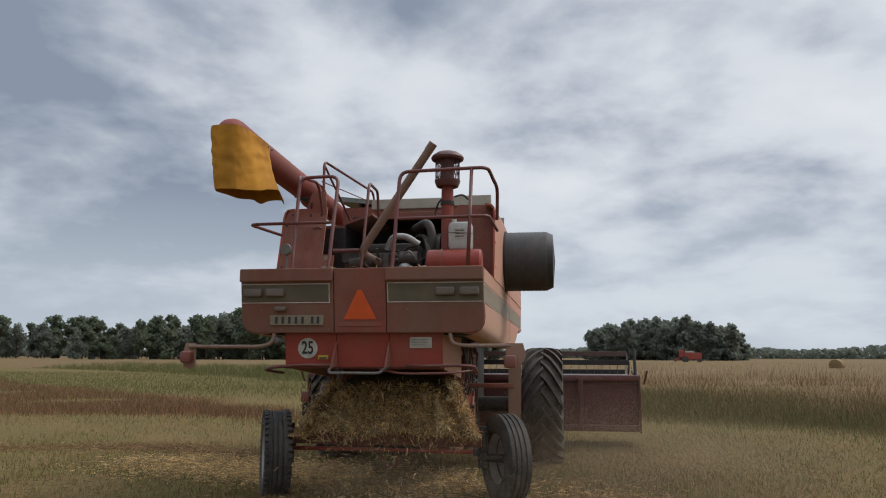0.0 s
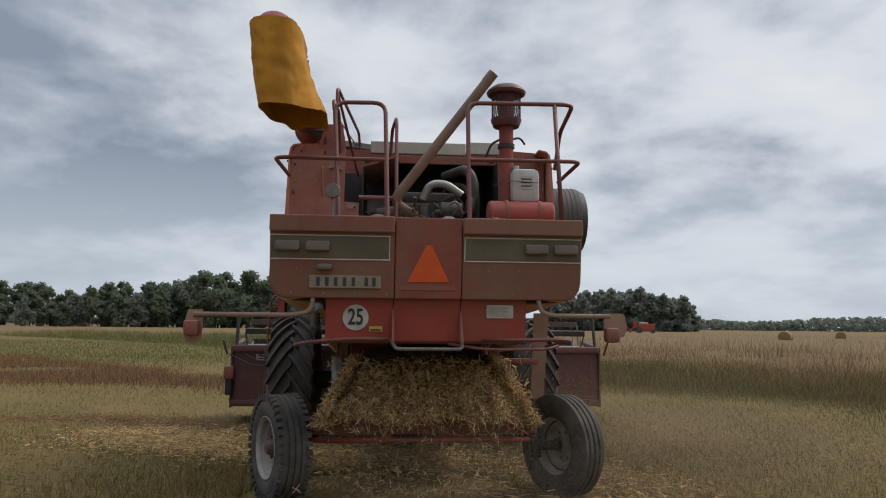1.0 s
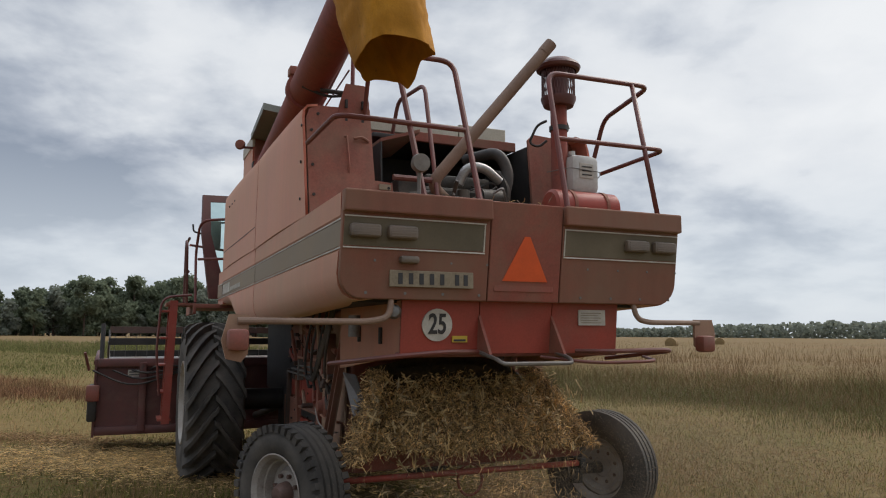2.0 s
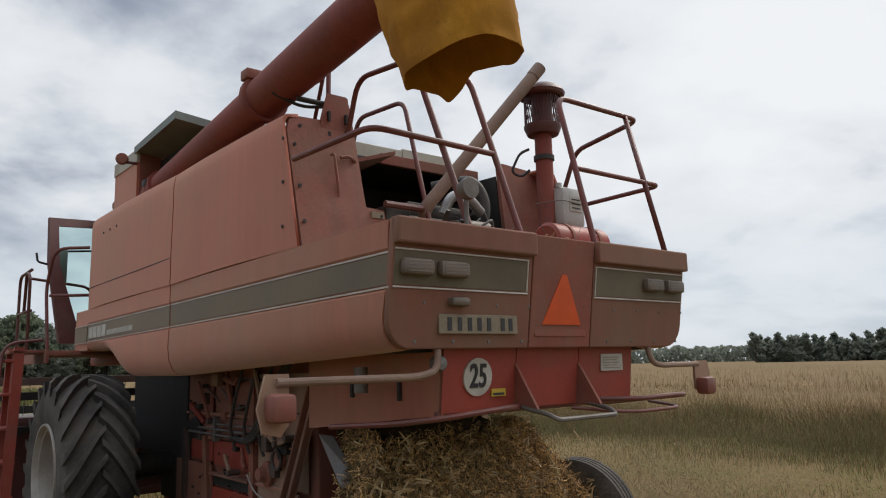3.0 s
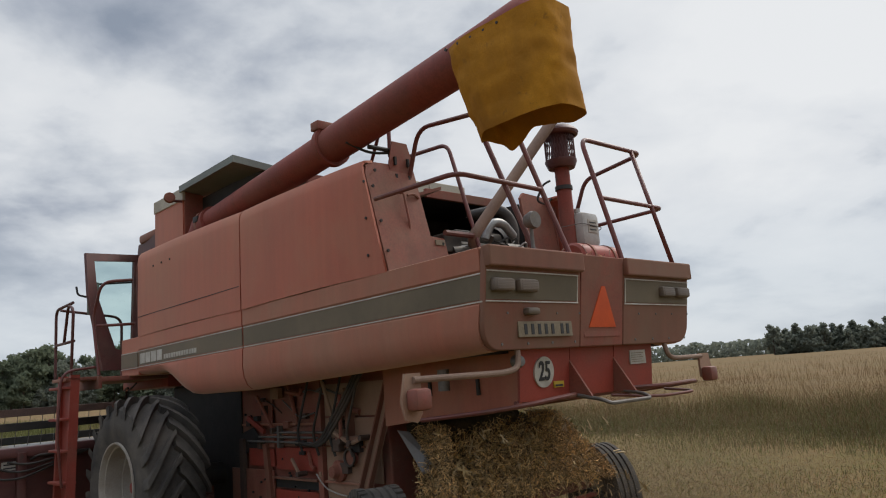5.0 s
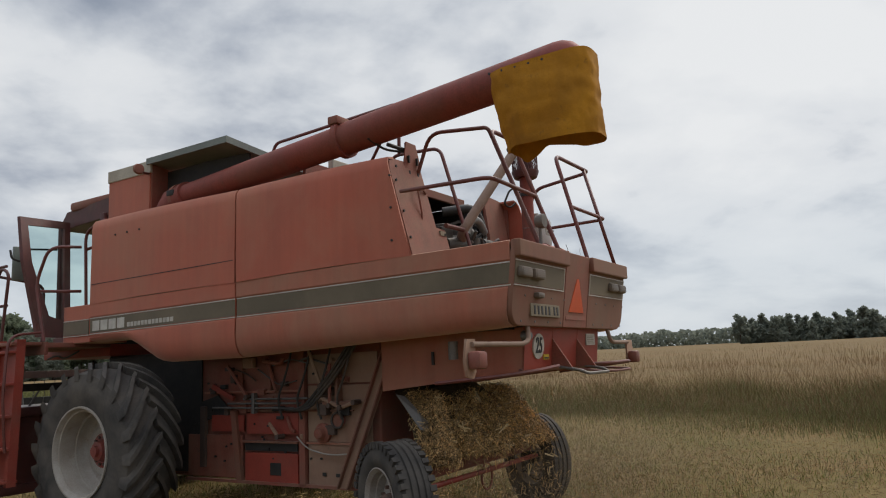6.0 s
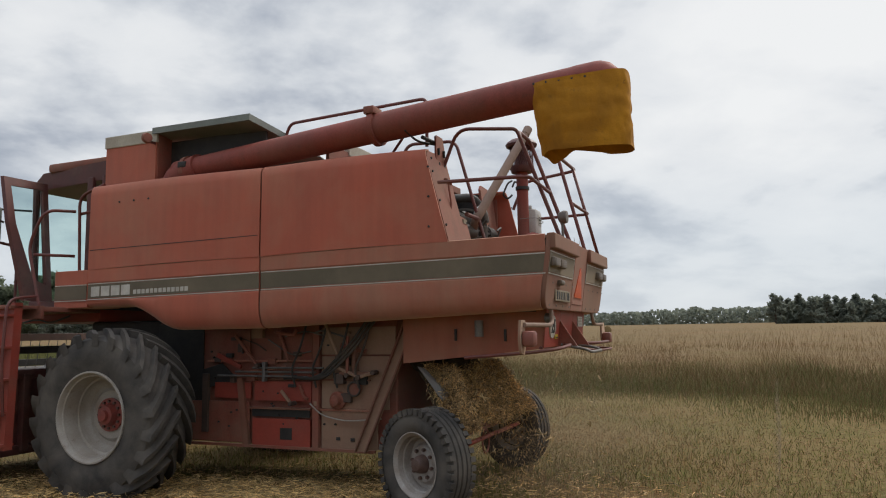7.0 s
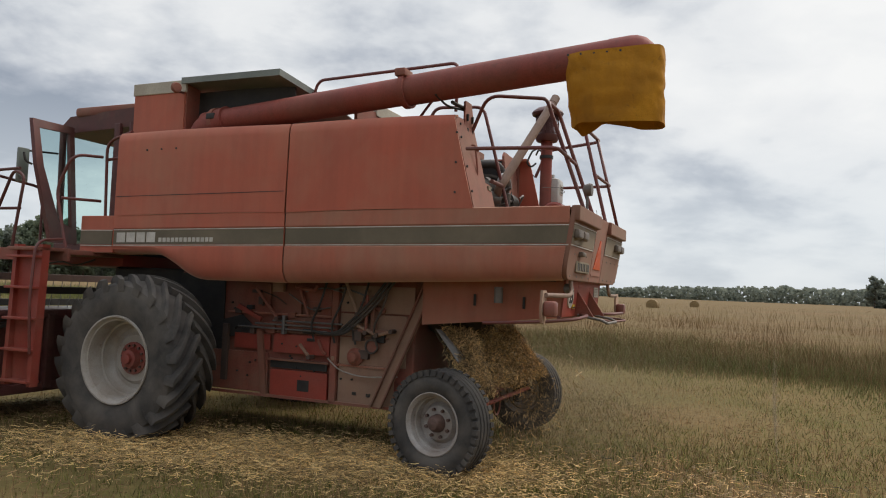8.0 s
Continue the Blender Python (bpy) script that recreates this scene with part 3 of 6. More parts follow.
def marker_arm(parent, side):
    s = side
    if s < 0:
        pts = [(-0.98, 0.13, 1.96), (-1.0, 0.11, 1.83), (-1.15, 0.10, 1.80), (-1.97, 0.11, 1.80)]
        lx = -1.97
    else:
        pts = [(0.98, 0.13, 1.96), (1.0, 0.11, 1.84), (1.12, 0.12, 1.815), (1.62, 0.13, 1.815)]
        lx = 1.62
    arm = part("marker_arm", tube(pts, 0.021, 10, radius=0.08), M["rust_tan"], parent, "tubular arm with a marker lamp")
    bm = bmesh.new()
    slab([(lx + s * 0.13, 0.12, 1.84), (lx - s * 0.05, 0.12, 1.84), (lx - s * 0.05, 0.12, 1.63), (lx + s * 0.02, 0.12, 1.60), (lx + s * 0.13, 0.12, 1.64), (lx + s * 0.16, 0.12, 1.72)] if s > 0 else
         [(lx - 0.05, 0.12, 1.84), (lx + 0.07, 0.12, 1.84), (lx + 0.07, 0.12, 1.60), (lx + 0.03, 0.12, 1.55), (lx - 0.06, 0.12, 1.57), (lx - 0.09, 0.12, 1.68)], (0, 0.02, 0), bm)
    part("bracket", bm, M["dusty"], arm)
    part("marker_lamp", box(lx - 0.062, lx + 0.062, 0.01, 0.12, 1.62 if s < 0 else 1.585, 1.75 if s < 0 else 1.715, 0.025), M["lens"], arm, "dusty red marker lamp")


def under_body(parent):
    """Threshing body between the axles with its frame, doors, rods and hoses."""
    body = part("threshing_body", box(-0.72, 0.72, 1.9, 5.2, 0.50, 1.95, 0.02), M["red_dirty"], parent, "grimy red and tan sheet-metal body")
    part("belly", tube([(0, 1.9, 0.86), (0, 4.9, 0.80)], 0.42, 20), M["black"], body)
    for s in (-1, 1):
        x = s * 0.75
        rnd = random.Random(5 + s)

        def add(name, y0, y1, z0, z1, mat, t=0.02, lab="", lean=0.0):
            return part(name, slab([(x, y0, z0), (x, y1, z0), (x, y1 - lean, z1), (x, y0 - lean, z1)], (s * t, 0, 0)), M[mat], body, lab)
        add("lower_door", 2.96, 3.74, 0.50, 0.80, "red_clean", 0.03, "bright red lower door")
        # uncut hole: a black pad carries its shade
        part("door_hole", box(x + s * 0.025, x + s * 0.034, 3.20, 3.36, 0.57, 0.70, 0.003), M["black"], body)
        add("side_door", 2.95, 3.72, 1.0, 1.22, "red_clean", 0.025, "faded red door")
        add("side_door", 2.9, 3.75, 1.26, 1.42, "red_dirty", 0.02)
        add("side_door", 1.98, 2.82, 0.93, 1.5, "dusty", 0.012, "tan dust-caked door")
        add("side_door", 2.12, 2.82, 0.50, 0.9, "dusty", 0.014, "tan dust-caked door")
        add("side_door", 3.8, 4.7, 0.52, 0.98, "red_worn", 0.015)
        add("side_door", 3.78, 4.3, 1.02, 1.2, "red_clean", 0.015)
        add("frame_post", 2.84, 2.92, 0.48, 1.95, "red_dirty", 0.05)
        add("frame_post", 3.78, 3.86, 0.50, 1.25, "red_rear", 0.05, "", -0.10)
        post = part("frame_post", slab([(s * 0.79, 1.60, 1.92), (s * 0.79, 1.74, 1.92), (s * 0.86, 2.33, 0.50), (s * 0.86, 2.19, 0.50)], (s * 0.012, 0, 0)), M["dusty"], body, "leaning tan channel post")
        for dy in (0.0, 0.125):
            part("flange_edge", slab([(s * 0.80, 1.60 + dy, 1.92), (s * 0.80, 1.615 + dy, 1.92), (s * 0.87, 2.205 + dy, 0.50), (s * 0.87, 2.19 + dy, 0.50)], (s * 0.05, 0, 0)), M["red_rear"], post)
        add("sill", 2.15, 4.7, 0.47, 0.50, "red_dirty", 0.05)
        add("shelf_edge", 2.95, 3.78, 0.905, 0.925, "red_rear", 0.05)
        add("rib", 2.2, 3.7, 1.235, 1.25, "red_rear", 0.035)
        # raised black pads paint the shade of a recess and a gap
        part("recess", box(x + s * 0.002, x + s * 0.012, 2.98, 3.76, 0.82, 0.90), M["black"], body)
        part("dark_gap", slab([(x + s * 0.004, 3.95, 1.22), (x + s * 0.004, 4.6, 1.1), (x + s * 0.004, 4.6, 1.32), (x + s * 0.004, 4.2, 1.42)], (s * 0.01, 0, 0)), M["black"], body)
        for k in range(3):
            part("rod", tube([(x + s * 0.09, 2.95 - 0.1 * k, 1.275 + 0.05 * k), (x + s * 0.09, 4.0 + 0.25 * (2 - k) - 0.3, 1.285 + 0.045 * k)], 0.011, 8), M["steel"], body, "pale control rod")
        part("rod_clamp", box(x + s * 0.05, x + s * 0.11, 3.52, 3.56, 1.22, 1.44, 0.004), M["steel"], body)
        for k in range(3):
            dy = 0.05 * k
            part("hydraulic_hose", tube([(x + s * 0.10, 3.05 + dy, 1.26 + 0.01 * k), (x + s * 0.12, 2.72 + dy, 1.25), (x + s * 0.13, 2.3 + dy, 1.62), (x + s * 0.10, 2.05 + dy, 1.95)], 0.016, 8, radius=0.22), M["hose"], body, "bundled black hose")
        part("brace", tube([(x + s * 0.05, 3.4, 1.85), (x + s * 0.07, 3.22, 1.45)], 0.02, 8), M["red_worn"], body)
        part("bracket", box(x, x + s * 0.09, 2.35, 2.39, 1.32, 1.72, 0.005), M["red_rear"], body)
        part("bracket", box(x, x + s * 0.10, 2.18, 2.55, 1.30, 1.34, 0.005, m=None), M["red_rear"], body)
        part("tensioner", tube([(x + s * 0.02, 2.25, 1.55), (x + s * 0.05, 2.55, 1.62)], 0.03, 8), M["red_worn"], body)
        part("pulley", lathe([(-0.02, 0.0), (-0.02, 0.07), (0.0, 0.055), (0.02, 0.07), (0.02, 0.0)], 20, m=Matrix.Translation((x + s * 0.04, 2.38, 1.15))), M["red_worn"], body)
        part("lever", tube([(x + s * 0.03, 3.1, 1.18), (x + s * 0.05, 3.03, 1.05), (x + s * 0.05, 2.98, 1.03)], 0.018, 8, radius=0.04), M["red_worn"], body)
        part("cable", tube([(x + s * 0.05, 2.95, 0.98), (x + s * 0.06, 2.8, 0.86), (x + s * 0.06, 2.5, 0.80), (x + s * 0.06, 2.05, 0.84)], 0.008, 6, radius=0.25), M["rim"], body, "thin pale cable")
        bm = bmesh.new()
        for k in range(26):
            bolt((x + s * 0.012, rnd.uniform(2.25, 4.5), rnd.uniform(0.65, 1.7)), (s, 0, 0), 0.012, 0.02, bm)
        part("bolts", bm, M["black"], body)
        # slots are black pads, their inner shade given by colour
        for y, z in ((2.42, 0.60), (2.60, 0.605)):
            part("slot", box(x + s * 0.018, x + s * 0.024, y - 0.02, y + 0.03, z - 0.015, z + 0.02, 0.002), M["black"], body)
        if s > 0:
            part("shield_plate", slab([(1.44, 2.45, 1.88), (1.62, 2.45, 1.88), (1.58, 2.58, 0.86), (1.42, 2.58, 0.86)], (0, 0.03, 0)), M["dusty"], body, "leaning tan steel plate")
            part("plate_bracket", box(0.75, 1.5, 2.50, 2.56, 1.28, 1.34, 0.008), M["red_dirty"], body)
        for k in range(16):
            y0, z0 = rnd.uniform(2.2, 4.2), rnd.uniform(0.95, 1.8)
            w, h = rnd.uniform(0.03, 0.16), rnd.uniform(0.03, 0.14)
            part("bracket", box(min(x, x + s * 0.06), max(x, x + s * 0.06), y0, y0 + w, z0, z0 + h, 0.005), M[rnd.choice(("red_dirty", "grime", "dusty", "black"))], body)
        for y0, z0, y1, z1 in ((2.62, 1.40, 2.30, 1.28), (2.30, 1.28, 2.12, 1.33), (2.44, 1.72, 2.44, 1.30), (3.95, 1.75, 3.62, 1.40), (2.72, 1.86, 2.55, 1.50), (3.30, 1.12, 3.16, 0.98)):
            part("link_bar", tube([(x + s * 0.10, y0, z0), (x + s * 0.11, y1, z1)], 0.019, 6), M[rnd.choice(("dusty", "red_worn"))], body)
            part("link_pin", tube([(x + s * 0.03, y1, z1), (x + s * 0.14, y1, z1)], 0.026, 8), M["grime"], body)
        for k in range(4):
            y0 = 2.05 + 0.27 * k
            part("hanging_hose", tube([(x + s * 0.08, y0 + 0.1, 1.94), (x + s * 0.14, y0 + 0.16, 1.6), (x + s * 0.12, y0 + 0.30, 1.36), (x + s * 0.08, y0 + 0.26, 1.16)], 0.013, 6, radius=0.18), M["hose"], body)
        part("drive_belt", tube([(x + s * 0.07, 2.38 + 0.075 * math.cos(a), 1.15 + 0.075 * math.sin(a)) for a in np.linspace(0, 2 * math.pi, 17)], 0.012, 6), M["hose"], body)
        part("upper_ledge", box(min(x, s * 1.2), max(x, s * 1.2), 0.3, 4.4, 1.935, 1.955), M["black"], body)
        add("side_door", 1.9, 2.82, 1.52, 1.82, "dusty", 0.012, "tan dust-caked door")
        add("side_door", 3.8, 4.4, 1.46, 1.8, "red_worn", 0.012)
        add("side_door", 2.95, 3.3, 1.46, 1.75, "red_worn", 0.012)
        add("side_door", 3.36, 3.72, 1.46, 1.72, "red_dirty", 0.016)
        add("rib", 2.93, 4.4, 1.44, 1.46, "red_tan", 0.04)
        add("rib", 2.93, 3.76, 1.60, 1.615, "red_dirty", 0.03)
        add("rib", 2.2, 2.84, 0.905, 0.925, "red_tan", 0.03)
        add("frame_post", 4.38, 4.46, 0.62, 1.3, "grime", 0.05)
        part("crank", tube([(x + s * 0.03, 3.42, 1.80), (x + s * 0.08, 3.40, 1.78), (x + s * 0.08, 3.14, 1.74), (x + s * 0.07, 3.12, 1.80)], 0.022, 8, radius=0.05), M["red_worn"], body)
        part("angle_iron", slab([(x + s * 0.04, 4.25, 1.50), (x + s * 0.04, 3.9, 1.36), (x + s * 0.04, 3.88, 1.40), (x + s * 0.04, 4.22, 1.55)], (s * 0.03, 0, 0)), M["red_clean"], body)
        part("gear_housing", lathe([(0.0, 0.10), (0.05, 0.10), (0.07, 0.07), (0.12, 0.05), (0.13, 0.0)], 20, m=Matrix.Translation((x, 2.6, 1.02)) @ Matrix.Rotation(0 if s > 0 else math.pi, 4, "Z")), M["red_worn"], body)
        part("valve_block", box(min(x, x + s * 0.10), max(x, x + s * 0.10), 2.5, 2.62, 1.20, 1.32, 0.01), M["grime"], body)
        for k in range(5):
            y0 = rnd.uniform(2.2, 3.6)
            z0 = rnd.uniform(1.1, 1.8)
            part("pipe_line", tube([(x + s * 0.05, y0, z0), (x + s * 0.07, y0 + rnd.uniform(0.1, 0.3), z0 + rnd.uniform(-0.1, 0.1)), (x + s * 0.05, y0 + rnd.uniform(0.3, 0.6), z0 + rnd.uniform(-0.15, 0.15))], rnd.choice((0.008, 0.012)), 6, radius=0.08), M[rnd.choice(("grime", "steel", "red_tan"))], body)
    # black sheets added to paint the deep shade behind the drive wheels
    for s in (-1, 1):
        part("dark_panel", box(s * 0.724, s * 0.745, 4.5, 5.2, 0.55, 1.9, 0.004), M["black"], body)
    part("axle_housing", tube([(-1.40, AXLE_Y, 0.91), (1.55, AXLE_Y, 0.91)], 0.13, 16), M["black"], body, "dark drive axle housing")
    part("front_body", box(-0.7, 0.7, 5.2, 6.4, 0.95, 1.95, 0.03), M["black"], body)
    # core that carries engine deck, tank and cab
    # the black side cores are added filler that closes see-through gaps
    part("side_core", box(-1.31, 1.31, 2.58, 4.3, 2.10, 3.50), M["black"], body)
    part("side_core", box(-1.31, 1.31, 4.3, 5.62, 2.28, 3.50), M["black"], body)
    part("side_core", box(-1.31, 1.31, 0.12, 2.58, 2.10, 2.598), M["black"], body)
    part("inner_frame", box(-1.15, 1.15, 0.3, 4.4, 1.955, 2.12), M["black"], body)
    return body


def drive_wheel(parent, x):
    w = empty("drive_wheel", Matrix.Translation((x, AXLE_Y, 0.895)))
    w.parent = parent
    s = -1 if x < 0 else 1
    R, half = 0.905, 0.325
    prof = [(-0.25, 0.44), (-0.29, 0.47), (-half, 0.60), (-half - 0.005, 0.72), (-half + 0.03, 0.83), (-half + 0.09, R - 0.045), (-0.12, R - 0.022), (0, R - 0.018),
            (0.12, R - 0.022), (half - 0.09, R - 0.045), (half - 0.03, 0.83), (half + 0.005, 0.72), (half, 0.60), (0.29, 0.47), (0.25, 0.44)]
    bm = lathe(prof, 64)
    n = 22
    for side in (-1, 1):
        for i in range(n):
            a0 = 2 * math.pi * (i + (0.5 if side > 0 else 0)) / n
            rows = []
            for u in np.linspace(-0.06, 1, 6):
                xx = side * u * (half - 0.004)
                a = a0 + 0.52 * u ** 1.15 if u > 0 else a0 + 0.3 * u
                top = R + 0.055 - 0.06 * max(0, u) ** 4
                bot = R - 0.05 - 0.09 * max(0, u) ** 3
                wid = 0.034 + 0.012 * max(0, u)
                row = []
                for da, rr in ((-wid * 1.15 / R, bot), (-wid * 0.8 / R, top), (wid * 0.8 / R, top), (wid * 1.15 / R, bot)):
                    ang = a + da
                    row.append(bm.verts.new((xx, -rr * math.sin(ang), rr * math.cos(ang))))
                rows.append(row)
            for p, q in zip(rows, rows[1:]):
                for k in range(3):
                    bm.faces.new((p[k], p[k + 1], q[k + 1], q[k]))
            bm.faces.new(rows[0][::-1])
            bm.faces.new(rows[-1])
    bmesh.ops.recalc_face_normals(bm, faces=bm.faces)
    part("tyre", bm, M["tyre"], w, "black tractor tyre with chevron lugs")
    rim = part("rim", lathe([(s * 0.285, 0.465), (s * 0.30, 0.495), (s * 0.318, 0.492), (s * 0.318, 0.475), (s * 0.295, 0.462), (s * 0.27, 0.452), (s * 0.265, 0.436), (s * 0.20, 0.430), (s * 0.10, 0.418),
                             (s * 0.095, 0.395), (s * 0.03, 0.388), (s * 0.0, 0.372), (s * -0.02, 0.345), (s * -0.02, 0.30), (s * 0.012, 0.262), (s * 0.016, 0.17), (s * 0.016, 0.0)], 48), M["rim"], w, "pale grey dished steel rim")
    part("rim_back", lathe([(-s * 0.28, 0.46), (-s * 0.2, 0.42), (-s * 0.1, 0.40)], 32), M["rim"], w)
    hub = part("hub", lathe([(s * 0.012, 0.185), (s * 0.035, 0.185), (s * 0.037, 0.125), (s * 0.05, 0.118), (s * 0.105, 0.10), (s * 0.112, 0.062), (s * 0.145, 0.055), (s * 0.15, 0.0)], 28), M["hub"], w, "red hub")
    bm = bmesh.new()
    for k in range(12):
        a = 2 * math.pi * k / 12
        bolt((s * 0.028, 0.148 * math.cos(a), 0.148 * math.sin(a)), (s, 0, 0), 0.016, 0.03, bm)
    part("wheel_nuts", bm, M["hub_brown"], hub)
    return w


def steered_wheel(parent, x, ribbed):
    w = empty("steered_wheel", Matrix.Translation((x, 1.29, 0.515)))
    w.parent = parent
    s = -1 if x < 0 else 1
    R, half = 0.512, 0.15
    prof = [(-0.11, 0.285), (-0.135, 0.305), (-half - 0.008, 0.38), (-half - 0.002, 0.435), (-half + 0.022, R - 0.02)]
    grooves = 4
    for k in range(grooves):
        x0 = -half + 0.03 + k * (2 * half - 0.06) / grooves
        x1 = x0 + (2 * half - 0.06) / grooves
        prof += [(x0 + 0.004, R), (x1 - 0.018, R), (x1 - 0.014, R - 0.018), (x1 - 0.002, R - 0.018)]
    prof += [(half - 0.022, R - 0.02), (half + 0.002, 0.435), (half + 0.008, 0.38), (0.135, 0.305), (0.11, 0.285)]
    bm = lathe(prof, 56)
    if not ribbed:
        for side in (-1, 1):
            for i in range(40):
                a = 2 * math.pi * (i + 0.25 * side) / 40
                m = Matrix.Rotation(-a, 4, "X") @ Matrix.Translation((side * (half - 0.022), 0, R - 0.013))
                box(-0.03, 0.03, -0.024, 0.024, -0.035, 0.022, bm=bm, m=m)
    part("tyre", bm, M["tyre"], w, "worn rubber tyre with circumferential ribs" if ribbed else "dusty rubber tyre with shoulder blocks")
    part("rim", lathe([(s * 0.125, 0.298), (s * 0.142, 0.308), (s * 0.145, 0.298), (s * 0.13, 0.284), (s * 0.115, 0.268), (s * 0.06, 0.260), (s * 0.055, 0.245), (s * -0.015, 0.235), (s * -0.02, 0.2), (s * 0.03, 0.165), (s * 0.03, 0.0)], 40), M["rim_small"], w, "grey rim with a rusty dish")
    part("rim_back", lathe([(-s * 0.12, 0.31), (-s * 0.08, 0.27), (-s * 0.02, 0.25)], 32), M["rim_small"], w)
    hub = part("hub", lathe([(s * 0.02, 0.09), (s * 0.09, 0.08), (s * 0.13, 0.055), (s * 0.14, 0.0)], 24), M["hub_brown"], w, "brown hub cap")
    bm = bmesh.new()
    for k in range(8):
        a = 2 * math.pi * k / 8
        bolt((s * 0.028, 0.135 * math.cos(a), 0.135 * math.sin(a)), (s, 0, 0), 0.017, 0.03, bm)
    part("wheel_nuts", bm, M["hub_brown"], hub)
    return w


def rear_axle(parent):
    ax = part("rear_axle", box(-1.2, 1.2, 1.21, 1.37, 0.64, 0.80, 0.02), M["red_dirty"], parent, "red steel rear axle beam")
    part("axle_plate", slab([(-0.35, 1.27, 0.8), (0.35, 1.27, 0.8), (0.22, 1.27, 1.25), (-0.22, 1.27, 1.25)], (0, 0.15, 0)), M["black"], ax)
    part("tie_rod", tube([(-1.15, 1.12, 0.60), (1.15, 1.12, 0.60)], 0.025, 10), M["red_clean"], ax, "red tie rod")
    for s in (-1, 1):
        part("king_pin", tube([(s * 1.2, 1.29, 0.40), (s * 1.2, 1.29, 0.88)], 0.06, 12), M["black"], ax)
        part("spindle_arm", box(s * 1.14 - 0.03, s * 1.14 + 0.03, 1.08, 1.29, 0.56, 0.64, 0.01), M["black"], ax)
        part("axle_stub", tube([(s * 1.2, 1.29, 0.515), (s * 1.46, 1.29, 0.515)], 0.05, 10), M["black"], ax)
    part("tow_ring", tube([(0.1 + 0.11 * math.cos(a), 1.2, 0.52 + 0.13 * math.sin(a)) for a in np.linspace(0, 2 * math.pi, 17)], 0.012, 6), M["red_dirty"], ax)


def engine_deck(parent):
    deck = part("engine_deck", box(-1.33, 1.33, 0.05, 2.6, 2.60, 2.632, 0.004), M["red_rear"], parent, "engine deck behind the grain tank")
    # end walls at both sides and their inner faces
    def leaning(points, y0, lean):
        return [(x, y0 + (z - 2.63) * lean, z) for x, z in points]
    part("end_panel", slab(leaning([(-1.335, 2.63), (-0.64, 2.63), (-0.64, 2.95), (-0.79, 2.96), (-0.79, 3.60), (-1.24, 3.58), (-1.31, 3.54), (-1.335, 3.46)], 1.03, 0.262), (0, 0.03, 0)), M["red_worn"], deck, "scratched red end panel")
    part("end_panel", slab(leaning([(1.335, 2.63), (0.84, 2.63), (0.84, 3.56), (0.90, 3.62), (1.24, 3.60), (1.31, 3.56), (1.335, 3.48)], 1.35, 0.12), (0, 0.03, 0)), M["red_worn"], deck, "scratched red end panel")
    part("label_plate", box(-0.76, -0.66, 1.088, 1.12, 2.885, 2.93), M["plate"], deck, "faded yellow label")
    part("support_bracket", slab([(-1.02, 1.28, 3.42), (-0.80, 1.28, 3.42), (-0.82, 1.30, 3.80), (-0.98, 1.30, 3.80)], (0, 0.02, 0)), M["red_dirty"], deck, "slotted auger rest bracket")
    part("bulkhead", box(-1.3, 1.3, 2.55, 2.6, 2.63, 3.55), M["black"], deck)
    part("inner_wall", box(-1.33, -1.31, 1.3, 2.6, 2.63, 3.5), M["red_dirty"], deck)
    part("inner_wall", box(1.31, 1.33, 1.4, 2.6, 2.63, 3.5), M["red_dirty"], deck)
    part("cross_rail", tube([(-0.64, 1.1, 3.0), (-0.3, 1.1, 3.0)], 0.025, 8), M["rail"], deck)
    part("shroud", slab([(-0.62, 1.5, 3.40), (-0.25, 1.5, 3.52), (-0.22, 2.4, 3.5), (-0.62, 2.4, 3.40)], (0, 0, 0.03)), M["red_dirty"], deck)
    part("engine_cover", box(-0.60, 0.86, 1.78, 2.55, 3.52, 3.56, 0.004), M["black"], deck, "black cover plate over the engine")
    part("cover_edge", box(-0.22, 0.86, 1.74, 1.78, 3.51, 3.60, 0.006), M["red_dirty"], deck)
    part("cover_side", slab([(0.84, 1.42, 2.64), (0.84, 2.55, 2.64), (0.84, 2.55, 3.52), (0.84, 1.5, 3.50)], (0.015, 0, 0)), M["black"], deck)
    part("cover_side", slab([(-0.62, 1.45, 2.64), (-0.62, 2.55, 2.64), (-0.62, 2.55, 3.42), (-0.62, 1.5, 3.40)], (0.015, 0, 0)), M["black"], deck)
    part("slotted_plate", slab([(-1.06, 1.255, 3.40), (-0.80, 1.255, 3.40), (-0.80, 1.275, 3.66), (-0.84, 1.285, 3.80), (-1.0, 1.285, 3.80), (-1.06, 1.27, 3.6)], (0, 0.012, 0)), M["red_dirty"], deck, "plate with long slots")
    # uncut slots, their shade laid on as black pads
    for x in (-1.0, -0.86):
        for z in (3.47, 3.62):
            part("slot", box(x - 0.01, x + 0.01, 1.250, 1.275, z - 0.035, z + 0.035), M["black"], deck)
    part("panel_handle", tube([(-1.02, 1.20, 3.32), (-1.02, 1.16, 3.32), (-1.0, 1.13, 3.05), (-1.0, 1.14, 2.98)], 0.010, 6, radius=0.03), M["red_dirty"], deck)
    part("panel_handle", tube([(-0.95, 1.19, 3.31), (-0.88, 1.19, 3.33), (-0.82, 1.2, 3.30)], 0.012, 6, radius=0.03), M["red_dirty"], deck)
    for x, z in ((-1.3, 3.35), (-1.3, 3.05), (-1.3, 2.8), (-1.24, 3.5), (-0.68, 2.9), (-0.68, 2.7)):
        part("stud", bolt((x, 1.03 + (z - 2.63) * 0.25, z), (0, -1, 0), 0.013, 0.012), M["black"], deck)
    part("battery_box", box(-0.56, -0.34, 1.2, 1.4, 2.86, 3.02, 0.01), M["engine"], deck)
